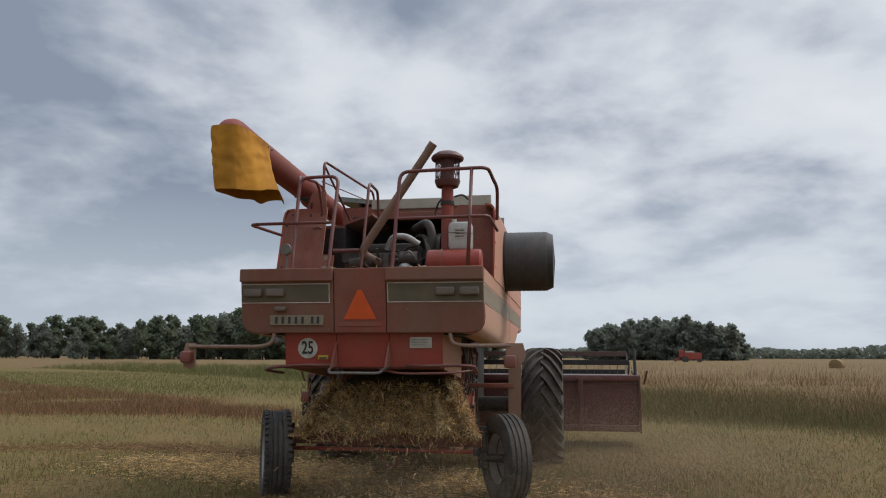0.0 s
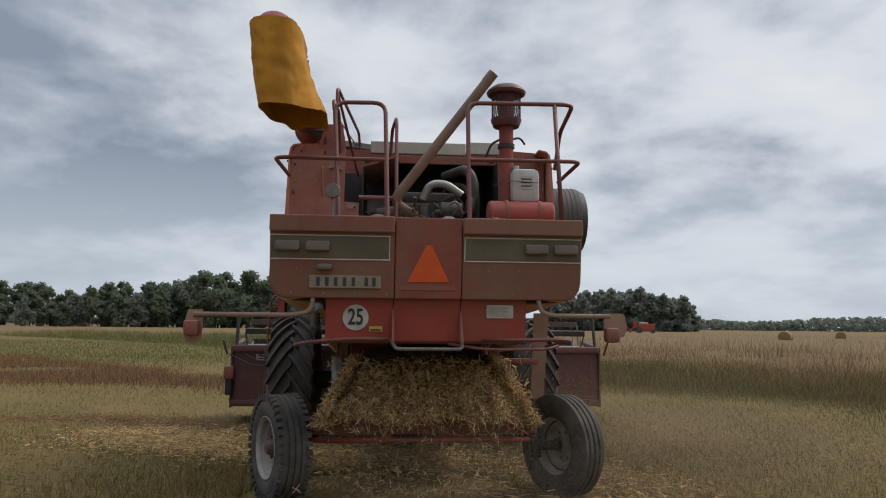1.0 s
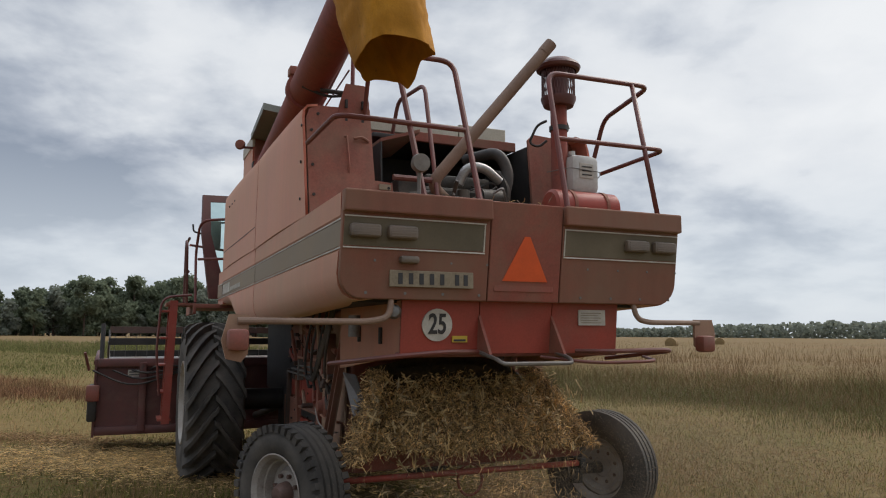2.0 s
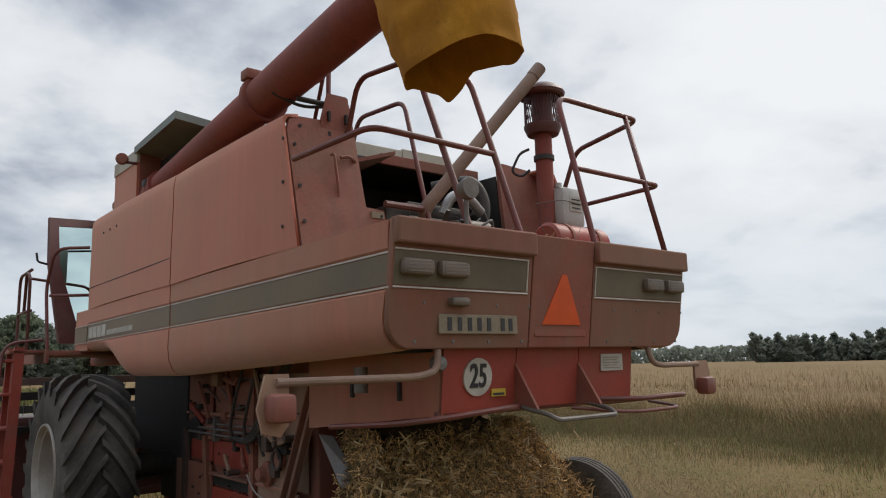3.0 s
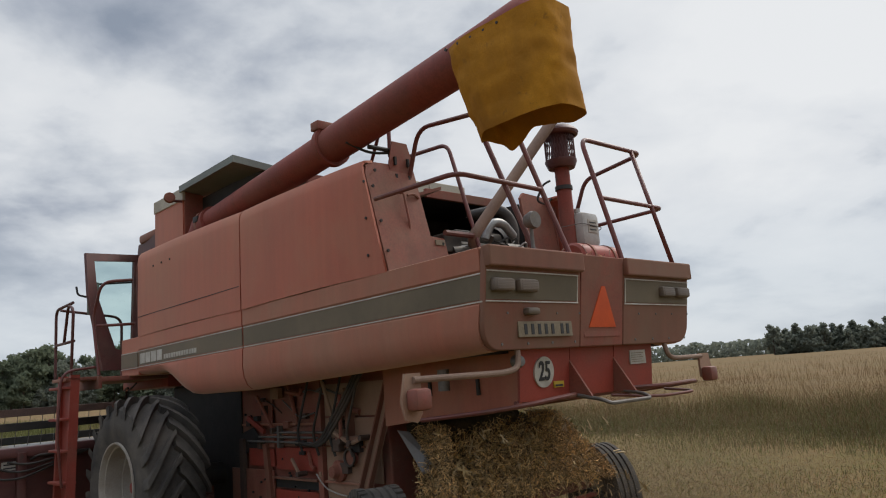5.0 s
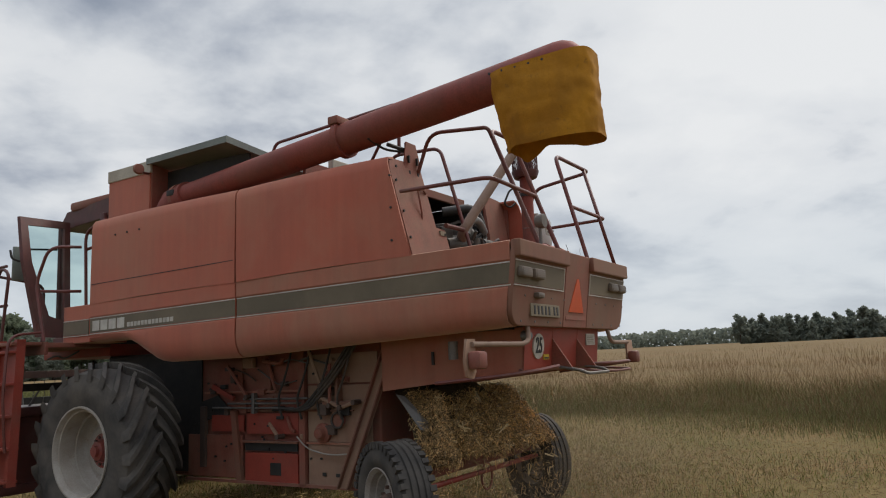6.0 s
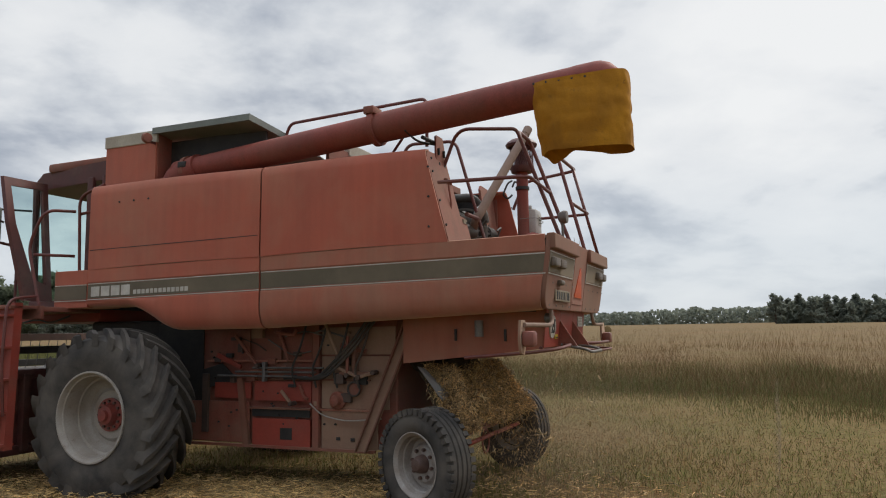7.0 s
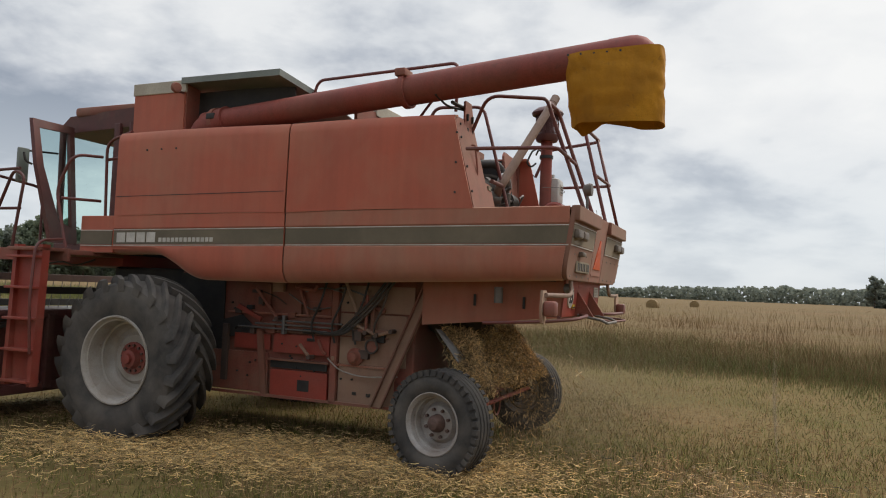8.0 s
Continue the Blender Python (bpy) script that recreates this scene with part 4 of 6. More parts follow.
    part("air_hose", tube([(0.28, 1.7, 3.36), (0.5, 1.42, 3.40), (0.58, 1.36, 3.2), (0.5, 1.35, 2.9)], 0.055, 12, radius=0.18), M["hose"], deck, "bent black rubber air hose")
    part("belt_guard", lathe([(-0.03, 0.24), (-0.03, 0.27), (0.03, 0.27), (0.03, 0.24)], 28, m=pose(0.38, 1.5, 2.98, 0, 0, 35)), M["engine"], deck)
    rnd2 = random.Random(3)
    v_, f_ = strands(rnd2, 260, lambda: (Vector((rnd2.uniform(-0.6, 0.75), rnd2.uniform(0.06, 0.9), 2.64 + abs(rnd2.gauss(0, 0.015)))), Vector((rnd2.gauss(0, 1), rnd2.gauss(0, 1), 0.1))), 0.07, 0.0025, 0.4)
    tagged(raw("straw_litter_layer", v_, f_, M["straw"], deck, "loose straw caught on the deck"), kind="stuff")
    eng = part("engine_block", box(-0.30, 0.45, 1.30, 2.2, 2.63, 3.0, 0.03), M["engine"], deck, "oily diesel engine with pipes")
    part("rocker_cover", box(-0.25, 0.38, 1.35, 2.1, 3.0, 3.12, 0.03), M["engine"], eng)
    part("filter", tube([(-0.45, 1.25, 2.85), (-0.15, 1.22, 2.87)], 0.08, 14), M["engine"], eng)
    part("filter", tube([(0.02, 1.15, 2.70), (0.02, 1.15, 2.95)], 0.055, 14), M["engine"], eng)
    part("alternator", tube([(0.2, 1.2, 2.9), (0.42, 1.2, 2.9)], 0.09, 14), M["engine"], eng)
    part("silver_duct", tube([(0.22, 1.15, 2.66), (0.24, 1.12, 2.80), (0.40, 1.05, 2.70), (0.62, 0.95, 2.74)], 0.06, 12, radius=0.12), M["silver"], eng, "foil-wrapped duct")
    part("silver_duct", tube([(0.02, 1.25, 3.02), (0.08, 1.22, 3.18), (0.25, 1.22, 3.19), (0.42, 1.25, 3.08)], 0.042, 12, radius=0.12), M["silver"], eng, "pale bent coolant pipe")
    part("radiator_fan_shroud", lathe([(0, 0.30), (0.06, 0.32), (0.08, 0.30), (0.06, 0.28)], 28, m=Matrix.Translation((0.56, 1.75, 2.98))), M["engine"], eng)
    part("fan_drum", tube([(0.56, 1.75, 2.98), (0.62, 1.75, 2.98)], 0.28, 24), M["black"], eng)
    rnd = random.Random(8)
    for k in range(14):
        p = Vector((rnd.uniform(-0.35, 0.5), rnd.uniform(1.05, 1.3), rnd.uniform(2.68, 3.05)))
        q = p + Vector((rnd.uniform(-0.3, 0.3), rnd.uniform(-0.05, 0.15), rnd.uniform(-0.1, 0.15)))
        part("engine_line", tube([p, (p + q) / 2 + Vector((0, -0.06, rnd.uniform(-0.08, 0.1))), q], rnd.choice((0.008, 0.012, 0.018)), 6, radius=0.1), M[rnd.choice(("engine", "hose", "steel"))], eng)
    # air cleaner, can, stack
    ac = part("air_cleaner", tube([(0.62, 0.74, 2.79), (0.64, 0.74, 2.79), (1.24, 0.74, 2.79), (1.26, 0.74, 2.79)], 0.14, 24, radii=[0.12, 0.145, 0.145, 0.12]), M["red_clean"], deck, "red cylindrical air cleaner")
    for x in (0.80, 1.12):
        part("strap", lathe([(-0.015, 0.147), (-0.015, 0.153), (0.015, 0.153), (0.015, 0.147)], 28, m=Matrix.Translation((x, 0.74, 2.79))), M["red_dirty"], ac)
    st = part("intake_pipe", tube([(0.83, 0.90, 2.70), (0.83, 0.90, 3.72)], 0.072, 18), M["auger"], deck, "red intake stack with mesh pre-cleaner")
    part("clamp", lathe([(-0.02, 0.075), (-0.02, 0.085), (0.02, 0.085), (0.02, 0.075)], 24, m=Matrix.Translation((0.83, 0.90, 3.52)) @ Matrix.Rotation(radians(90), 4, "Y")), M["black"], st)
    up = Matrix.Translation((0.83, 0.90, 0)) @ Matrix.Rotation(radians(-90), 4, "Y")
    part("screen_base", lathe([(3.72, 0.0), (3.72, 0.13), (3.78, 0.155), (3.80, 0.155), (3.80, 0.0)], 28, m=up), M["dark_red"], st)
    bm = bmesh.new()
    for k in range(36):
        a = 2 * math.pi * k / 36
        for d in (-1, 1):
            tube([(0.83 + 0.145 * math.cos(a + d * v * 0.25), 0.90 + 0.145 * math.sin(a + d * v * 0.25), 3.80 + 0.24 * v) for v in (0, 0.5, 1)], 0.003, 4, bm, caps=False)
    part("screen_mesh", bm, M["dark_red"], st, "expanded metal mesh")
    part("screen_core", tube([(0.83, 0.90, 3.80), (0.83, 0.90, 4.05)], 0.085, 16), M["dark_red"], st)
    part("cap", lathe([(4.04, 0.16), (4.05, 0.19), (4.075, 0.20), (4.10, 0.185), (4.14, 0.13), (4.16, 0.0)], 32, m=up), M["dark_red"], st, "domed rain cap")
    part("wire", tube([(0.9, 1.0, 3.62), (1.0, 1.05, 3.66), (1.06, 1.1, 3.60)], 0.012, 6, radius=0.05), M["hose"], st)
    part("cable", tube([(0.78, 1.02, 3.62), (0.70, 1.05, 3.58), (0.64, 1.1, 3.42), (0.72, 1.06, 3.38), (0.78, 1.02, 3.44)], 0.012, 6, radius=0.05), M["hose"], st)
    jug = part("canister", box(0.86, 1.14, 0.74, 0.94, 2.93, 3.27, 0.05), M["jug"], deck, "dusty white plastic canister tied to the stack")
    part("canister_label", box(0.93, 1.07, 0.733, 0.742, 3.06, 3.19, 0.002), M["white"], jug)
    for k in range(3):
        part("label_bar", box(0.95, 1.05, 0.729, 0.735, 3.085 + k * 0.035, 3.095 + k * 0.035), M["ink"], jug)
    part("canister_cap", tube([(0.92, 0.84, 3.27), (0.92, 0.84, 3.31)], 0.03, 12), M["jug"], jug)
    part("tie_wire", tube([(0.70, 0.90, 3.12), (0.83, 0.73, 3.14), (1.15, 0.72, 3.12), (1.2, 0.9, 3.08)], 0.004, 5, radius=0.05), M["steel"], jug)
    pipe_d = (Vector((0.65, 0.77, 4.19)) - Vector((-0.22, 1.10, 3.07))).normalized()
    base = Vector((-0.22, 1.10, 3.07)) - pipe_d * 0.13
    ex = part("exhaust_pipe", tube([Vector((0.08, 1.35, 2.78)), base, Vector((0.67, 0.765, 4.215))], 0.051, 16, radius=0.12), M["rust_tan"], deck, "long rusty slanting exhaust pipe")
    part("outlet_clamp", tube([Vector((0.61, 0.785, 4.14)), Vector((0.68, 0.762, 4.23))], 0.054, 16), M["rust_tan"], ex)
    # work lamp on the deck edge
    wl = part("work_lamp", lathe([(-0.03, 0.0), (-0.028, 0.06), (0.0, 0.066), (0.05, 0.05), (0.07, 0.0)], 24, m=pose(-0.83, 0.0, 2.86, 0, 0, 90)), M["steel"], deck, "round dusty work lamp")
    part("lamp_foot", tube([(-0.83, 0.02, 2.80), (-0.83, 0.02, 2.64)], 0.014, 8), M["steel"], wl)
    part("deck_knob", box(-0.5, -0.38, 0.2, 0.32, 2.63, 2.70, 0.03), M["steel"], deck)
    # railings: two bent hoops at the rear edge and a third before the engine
    def left_y(z):
        return 0.05 + (z - 2.64) * 0.35

    def right_y(z):
        return 0.05 + (z - 2.64) * 0.25
    left = part("railing", tube([(-0.36, left_y(2.64), 2.64), (-0.39, left_y(3.79), 3.79), (-0.86, left_y(3.78), 3.78), (-0.78, left_y(2.64), 2.64)], 0.021, 10, radius=0.12), M["rail"], deck, "bent red tubular handrail")
    part("mid_rail", tube([(-0.375, left_y(3.2), 3.2), (-1.36, left_y(3.19) - 0.04, 3.19), (-1.345, 1.13, 3.22)], 0.019, 10, radius=0.12), M["rail"], left)
    part("top_rail", tube([(-0.86, left_y(3.70), 3.70), (-0.87, left_y(3.80), 3.80), (-0.86, 1.10, 3.88), (-0.84, 1.29, 3.45)], 0.019, 10, radius=0.14), M["rail"], left)
    part("railing", tube([(-0.26, 1.00, 2.64), (-0.264, 1.36, 3.92), (-0.30, 1.95, 3.94), (-0.32, 2.1, 3.55)], 0.019, 10, radius=0.10), M["rail"], deck, "bent red tubular handrail")
    right = part("railing", tube([(0.356, right_y(2.64), 2.64), (0.371, right_y(3.78), 3.78), (1.37, right_y(3.80), 3.80), (1.42, 1.05, 3.72), (1.40, 1.20, 3.36)], 0.021, 10, radius=0.11), M["rail"], deck, "bent red tubular handrail")
    part("post", tube([(1.19, right_y(3.79), 3.79), (1.18, right_y(2.64), 2.64)], 0.02, 10), M["rail"], right)
    part("mid_rail", tube([(0.365, right_y(3.21), 3.21), (1.39, right_y(3.21), 3.22), (1.41, 1.10, 3.21)], 0.019, 10, radius=0.10), M["rail"], right)
    return deck


def grain_tank(parent):
    tank = part("grain_tank", box(-1.25, 1.25, 2.6, 5.66, 3.3, 3.6, 0.01), M["red_dirty"], parent, "grain tank with raised extensions")
    part("tank_wall", box(-1.20, 1.12, 5.62, 5.68, 3.55, 4.13), M["red"], tank)
    part("tank_wall", box(-1.22, -1.19, 4.88, 5.68, 3.56, 4.13), M["red"], tank)
    part("tank_wall", box(1.12, 1.15, 2.62, 5.68, 3.56, 3.95), M["red"], tank)
    part("tank_wall", box(-0.98, 1.12, 2.60, 2.64, 3.6, 3.86), M["red_dirty"], tank)
    # wall coloured black for the shade in the opening below the lid
    part("tank_wall", box(-0.98, -0.95, 3.45, 4.88, 3.56, 4.14), M["black"], tank)
    part("tank_wall", box(-1.20, -0.97, 4.86, 4.89, 3.56, 4.2), M["red_dirty"], tank)
    for x0, x1, y0, y1, z1 in ((-1.23, -1.185, 4.86, 5.70, 4.24), (-1.20, 1.16, 5.655, 5.70, 4.24), (-0.55, 0.62, 2.585, 2.66, 3.97), (0.63, 1.2, 2.585, 2.66, 3.99)):
        part("cream_edge", box(x0, x1, y0, y1, z1 - 0.15, z1, 0.008), M["cream"], tank, "cream-painted upper edge")
    hood = part("tank_lid", slab([(-1.24, 4.92, 4.20), (-1.33, 3.42, 4.16), (-0.1, 3.30, 4.00), (-0.1, 4.95, 4.08)], (0, 0, 0.012)), M["hood"], tank, "grey-green folded sheet lid")
    part("lid_edge", slab([(-1.245, 4.92, 4.19), (-1.335, 3.42, 4.15), (-1.335, 3.42, 4.225), (-1.245, 4.92, 4.265)], (0.02, 0, 0)), M["hood"], hood)
    part("lid_edge", slab([(-1.335, 3.42, 4.15), (-0.1, 3.29, 3.98), (-0.1, 3.29, 4.05), (-1.335, 3.42, 4.225)], (0, 0.02, 0)), M["hood"], hood)
    part("lid_flap", slab([(-0.6, 4.2, 4.14), (-0.1, 4.0, 4.10), (0.4, 4.6, 4.10), (-0.5, 4.95, 4.16)], (0, 0, 0.012)), M["black"], hood)
    part("lid_panel", slab([(-0.1, 3.30, 4.00), (0.9, 3.4, 3.90), (0.9, 5.0, 3.98), (-0.1, 4.95, 4.08)], (0, 0, 0.012)), M["hood"], hood)
    be = part("flood_lamp", lathe([(-0.04, 0.0), (-0.036, 0.055), (0.0, 0.066), (0.04, 0.048), (0.055, 0.0)], 20, m=pose(-1.38, 4.87, 4.10, 0, 0, 70)), M["red_dirty"], tank, "round dusty flood lamp")
    part("lamp_stem", tube([(-1.2, 4.9, 4.08), (-1.37, 4.87, 4.07)], 0.016, 8), M["rail"], be)
    part("tank_rail", tube([(-0.90, 1.44, 3.72), (-0.90, 1.43, 4.25), (-0.72, 3.30, 4.25), (-0.70, 3.42, 3.95)], 0.018, 10, radius=0.09), M["rail"], tank, "long thin handrail")
    part("tank_rail", tube([(-0.93, 1.45, 3.98), (-0.75, 3.4, 4.10)], 0.008, 8), M["rail"], tank)
    part("tank_rail", tube([(-0.90, 1.44, 4.2), (-0.68, 2.2, 3.45)], 0.016, 8), M["rail"], tank)
    return tank


def auger(parent):
    a, b = Vector((-1.10, 4.62, 3.70)), Vector((-1.28, -0.28, 4.045))
    ring = a.lerp(b, (4.62 - 1.88) / 4.90)
    au = part("unloading_auger", tube([a, ring], 0.148, 28), M["auger"], parent, "folded red unloading auger tube")
    part("rear_tube", tube([ring, b], 0.158, 28), M["auger"], au)
    d = (b - a).normalized()
    fl = part("flange", tube([ring - d * 0.03, ring + d * 0.03], 0.188, 28), M["auger"], au)
    part("hinge", box(-1.36, -1.16, 1.84, 1.96, 4.02, 4.10, 0.01), M["red_dirty"], fl)
    part("elbow", tube([a + Vector((0.10, 0.10, -0.45)), a + Vector((0.02, 0.08, -0.06)), a + d * 0.35], 0.178, 24, radius=0.25), M["auger"], au)
    part("elbow_clamp", tube([a + d * 0.15, a + d * 0.21], 0.178, 24), M["red_dirty"], au)
    part("elbow_box", box(-1.29, -1.19, 4.36, 4.48, 3.72, 3.79, 0.01), M["black"], au)
    # rounded spout end, turned down
    sp = part("spout", tube([b - d * 0.02, b + d * 0.26, b + d * 0.26 + Vector((0, 0.01, -0.19))], 0.161, 28, radius=0.15), M["auger"], au)
    part("rest", tube([(-0.92, 1.30, 3.72), (-1.2, 1.36, 3.74)], 0.02, 8), M["black"], au)
    part("chain", tube([(-1.0, 1.3, 3.70), (-1.12, 1.45, 3.72), (-1.32, 1.5, 3.80)], 0.012, 6, radius=0.08), M["black"], au)
    # canvas sleeve hung round the spout
    bm = bmesh.new()
    n, rows = 96, []
    for v in np.linspace(0, 1, 26):
        row = []
        for j in range(n):
            ang = 2 * math.pi * j / n
            c, s = math.cos(ang), math.sin(ang)
            front = 0.5 + 0.5 * c
            yc0, yc1 = -0.735 + 0.01 * v, 0.15 - 0.03 * v
            half = (yc1 - yc0) / 2
            yy = (yc0 + yc1) / 2 + half * math.copysign(abs(c) ** 0.5, c)
            xx = -1.275 + v ** 1.6 * (0.05 + 0.19 * front) + (0.192 + 0.01 * v) * math.copysign(abs(s) ** 0.6, s)
            top = 4.075 - 0.03 * front
            flap = 0.06 * math.exp(-((ang - 0.75) / 0.34) ** 2) - 0.07 * math.exp(-((ang - 1.45) / 0.18) ** 2) + 0.05 * math.exp(-((ang - 5.75) / 0.3) ** 2)
            drop = 0.69 - 0.10 * front + 0.008 * math.sin(3 * ang + 0.7) + flap
            wob = 0.012 * v * math.sin(4 * ang + 2.2 * v)
            # creases of stiff cloth: sharp folds, mostly level
            q = Vector((c * 1.3 + 2.0, s * 1.3, v * 3.6 + 0.5 * c))
            crease = 0.020 * (0.5 - abs(noise.noise(q))) + 0.012 * (0.4 - abs(noise.noise(q * 2.3 + Vector((7, 1, 3)))))
            row.append(bm.verts.new((xx + s * (wob + crease), yy + c * (wob * 0.6 + crease), top - drop * v)))
        rows.append(row)
    for p, q in zip(rows, rows[1:]):
        for j in range(n):
            bm.faces.new((p[j], q[j], q[(j + 1) % n], p[(j + 1) % n]))
    cv = part("canvas_sleeve", bm, M["canvas"], au, "worn yellow canvas sleeve on the spout")
    so = cv.modifiers.new("cloth", "SOLIDIFY")
    so.thickness = 0.006
    bm = bmesh.new()
    for k in range(5):
        y = 0.10 - k * 0.12
        for s in (-1, 1):
            bolt((-1.275 + s * 0.19, y, 4.03), (s, 0, 0.1), 0.012, 0.012, bm)
    part("eyelets", bm, M["black"], cv)
    return au


def cab(parent):
    c = part("cab", box(-0.95, 0.95, 6.0, 7.5, 1.95, 2.12, 0.02), M["red_clean"], parent, "operator cab with its door swung open")
    part("roof", slab([(-0.92, 5.95, 4.05), (-0.80, 7.3, 4.02), (-0.72, 7.55, 3.92), (-0.72, 7.55, 3.80), (-0.92, 5.95, 3.80)], (1.75, 0, 0)), M["dark_red"], c, "dark red cab roof")
    part("roof_cap", box(-0.86, 0.86, 5.9, 7.15, 4.0, 4.13, 0.04), M["red_dirty"], c)
    for x, y, x1, y1 in ((-0.86, 7.3, -0.80, 7.42), (0.86, 7.3, 0.80, 7.42), (-0.90, 6.02, -0.90, 6.02), (0.90, 6.02, 0.90, 6.02)):
        part("pillar", tube([(x, y, 2.1), (x1, y1, 3.85)], 0.045, 8), M["dark_red"], c)
    part("rear_wall", box(-0.9, 0.9, 5.98, 6.02, 2.1, 2.9), M["black"], c)
    part("rear_wall", box(-0.9, 0.9, 5.98, 6.02, 3.55, 3.82), M["dark_red"], c)
    part("side_pillar", box(-0.93, -0.87, 6.22, 6.32, 2.12, 3.85, 0.01), M["dark_red"], c)
    part("sill", box(-0.94, -0.86, 6.02, 7.3, 2.10, 2.24, 0.01), M["dark_red"], c)
    for g in ([(0.9, 6.06, 2.3), (0.9, 7.3, 2.3), (0.84, 7.4, 3.8), (0.9, 6.06, 3.8)], [(-0.8, 7.40, 2.3), (0.8, 7.40, 2.3), (0.78, 7.47, 3.8), (-0.78, 7.47, 3.8)]):
        ob = part("window_pane", slab(g, (0.006, 0.006, 0)), M["glass"], c, "green tinted glass")
        ob.visible_shadow = False
    part("seat", box(-0.25, 0.25, 6.2, 6.7, 2.45, 2.6, 0.04), M["black"], c)
    part("seat_back", box(-0.25, 0.25, 6.12, 6.26, 2.6, 3.1, 0.04), M["black"], c)
    part("steering_column", tube([(0, 7.25, 2.12), (0, 7.0, 2.75)], 0.04, 10), M["black"], c)
    part("steering_wheel", lathe([(-0.012, 0.19), (0, 0.202), (0.012, 0.19), (0, 0.178)], 28, m=pose(0, 6.98, 2.8, 0, 60, 90)), M["black"], c)
    # open door, hinged at the front pillar
    h, f = Vector((-0.82, 7.25, 0)), Vector((-1.63, 7.03, 0))
    u = (f - h).normalized()
    nrm = Vector((-u.y, u.x, 0))

    def at(k, z):
        # the hinge line leans, following the cab's front pillar
        lean = Vector((-0.20, -0.42, 0)) * (3.86 - z) / 1.6
        return h + lean + (f - h) * k + Vector((0, 0, z))
    outer = [at(0, 3.86), at(1, 3.80), at(0.92, 3.2), at(0.62, 2.22), at(0, 2.22)]
    inner = [at(0.12, 3.75), at(0.85, 3.70), at(0.76, 3.2), at(0.42, 2.50), at(0.12, 2.44)]
    bm = bmesh.new()
    for k in range(5):
        j = (k + 1) % 5
        slab([outer[k], outer[j], inner[j], inner[k]], nrm * 0.05, bm)
    door = part("door", bm, M["dark_red"], c, "red framed glass door standing open")
    pane = part("door_pane", slab([p + nrm * 0.017 for p in inner], nrm * 0.006), M["glass"], door, "green tinted glass")
    pane.visible_shadow = False
    part("door_handle", tube([at(0.9, 3.2) - nrm * 0.03, at(1.04, 3.22) - nrm * 0.03, at(1.07, 3.33) - nrm * 0.03], 0.014, 8, radius=0.04), M["black"], door)
    part("mirror", box(-1.46, -1.30, 7.40, 7.45, 3.02, 3.48, 0.02), M["hood"], c, "tall wing mirror seen through the door")
    part("mirror_arm", tube([(-0.84, 7.45, 3.5), (-1.4, 7.46, 3.45)], 0.014, 8), M["black"], c)
    # platform, rails and ladder
    pl = part("platform", box(-1.75, -0.93, 6.0, 7.35, 2.06, 2.12, 0.008), M["red_dirty"], parent, "steel entry platform with rails and ladder")
    part("platform_edge", box(-1.78, -1.74, 6.0, 7.3, 1.98, 2.13, 0.006), M["red_dirty"], pl)
    part("cab_base", box(-1.435, -0.93, 5.67, 6.22, 2.105, 2.56, 0.01), M["red"], pl)
    part("stripe", box(-1.446, -1.434, 5.68, 6.2, 2.205, 2.37), M["stripe"], pl)
    for z in (2.459, 2.272):
        part("pinstripe", box(-1.448, -1.434, 5.68, 6.2, z - 0.085, z - 0.075), M["white"], pl)
    rails = (
        [(-1.30, 5.95, 2.14), (-1.33, 5.98, 3.50), (-1.30, 5.60, 3.62)],
        [(-1.30, 6.0, 3.28), (-1.33, 5.62, 3.30)],
        [(-1.75, 6.08, 2.14), (-1.75, 6.30, 2.85), (-1.72, 6.10, 3.28), (-1.38, 5.98, 3.30)],
        [(-1.72, 6.25, 2.75), (-1.35, 6.0, 2.75)],
        [(-1.80, 6.95, 2.14), (-1.84, 6.75, 3.02), (-1.84, 6.95, 3.10), (-1.80, 7.25, 2.62)],
        [(-1.80, 7.6, 2.14), (-1.80, 7.6, 3.10), (-1.80, 6.9, 3.12)],
        [(-1.80, 7.6, 2.62), (-1.80, 6.85, 2.62)],
        [(-0.95, 7.55, 2.14), (-0.95, 7.55, 3.0), (-1.75, 7.6, 3.1)],
    )
    for k, r in enumerate(rails):
        part("platform_rail", tube(r, 0.019, 10, radius=0.14), M["rail"] if k < 4 else M["dark_red"], pl)
    # ladder leaning out before the wheel
    for dy in (0.0, 0.42):
        part("ladder_rail", slab([(-2.07, 6.06 + dy, 2.16), (-2.07, 6.12 + dy, 2.16), (-2.12, 6.12 + dy, 0.52), (-2.12, 6.06 + dy, 0.52)], (0.10, 0, 0)), M["red_clean"], pl, "red ladder side")
    part("ladder_plate", box(-2.035, -2.025, 6.12, 6.50, 0.55, 2.14), M["red_clean"], pl)
    for k in range(5):
        z = 0.56 + k * 0.36
        part("ladder_step", box(-2.17, -2.0, 6.06, 6.54, z, z + 0.03, 0.004), M["red_clean"], pl)
    part("ladder_bar", box(-2.12, -1.74, 6.06, 6.6, 2.09, 2.13, 0.006), M["red_dirty"], pl)
    part("hand_bar", tube([(-2.16, 6.05, 0.9), (-2.22, 6.03, 1.5), (-2.18, 6.04, 2.2), (-1.8, 6.06, 2.24)], 0.016, 8, radius=0.15), M["rail"], pl)
    part("cable_loom", tube([(-1.3, 6.1, 2.02), (-1.25, 6.5, 1.93), (-1.1, 6.9, 2.0), (-1.0, 7.3, 1.96)], 0.012, 6, radius=0.2), M["hose"], pl)
    return c


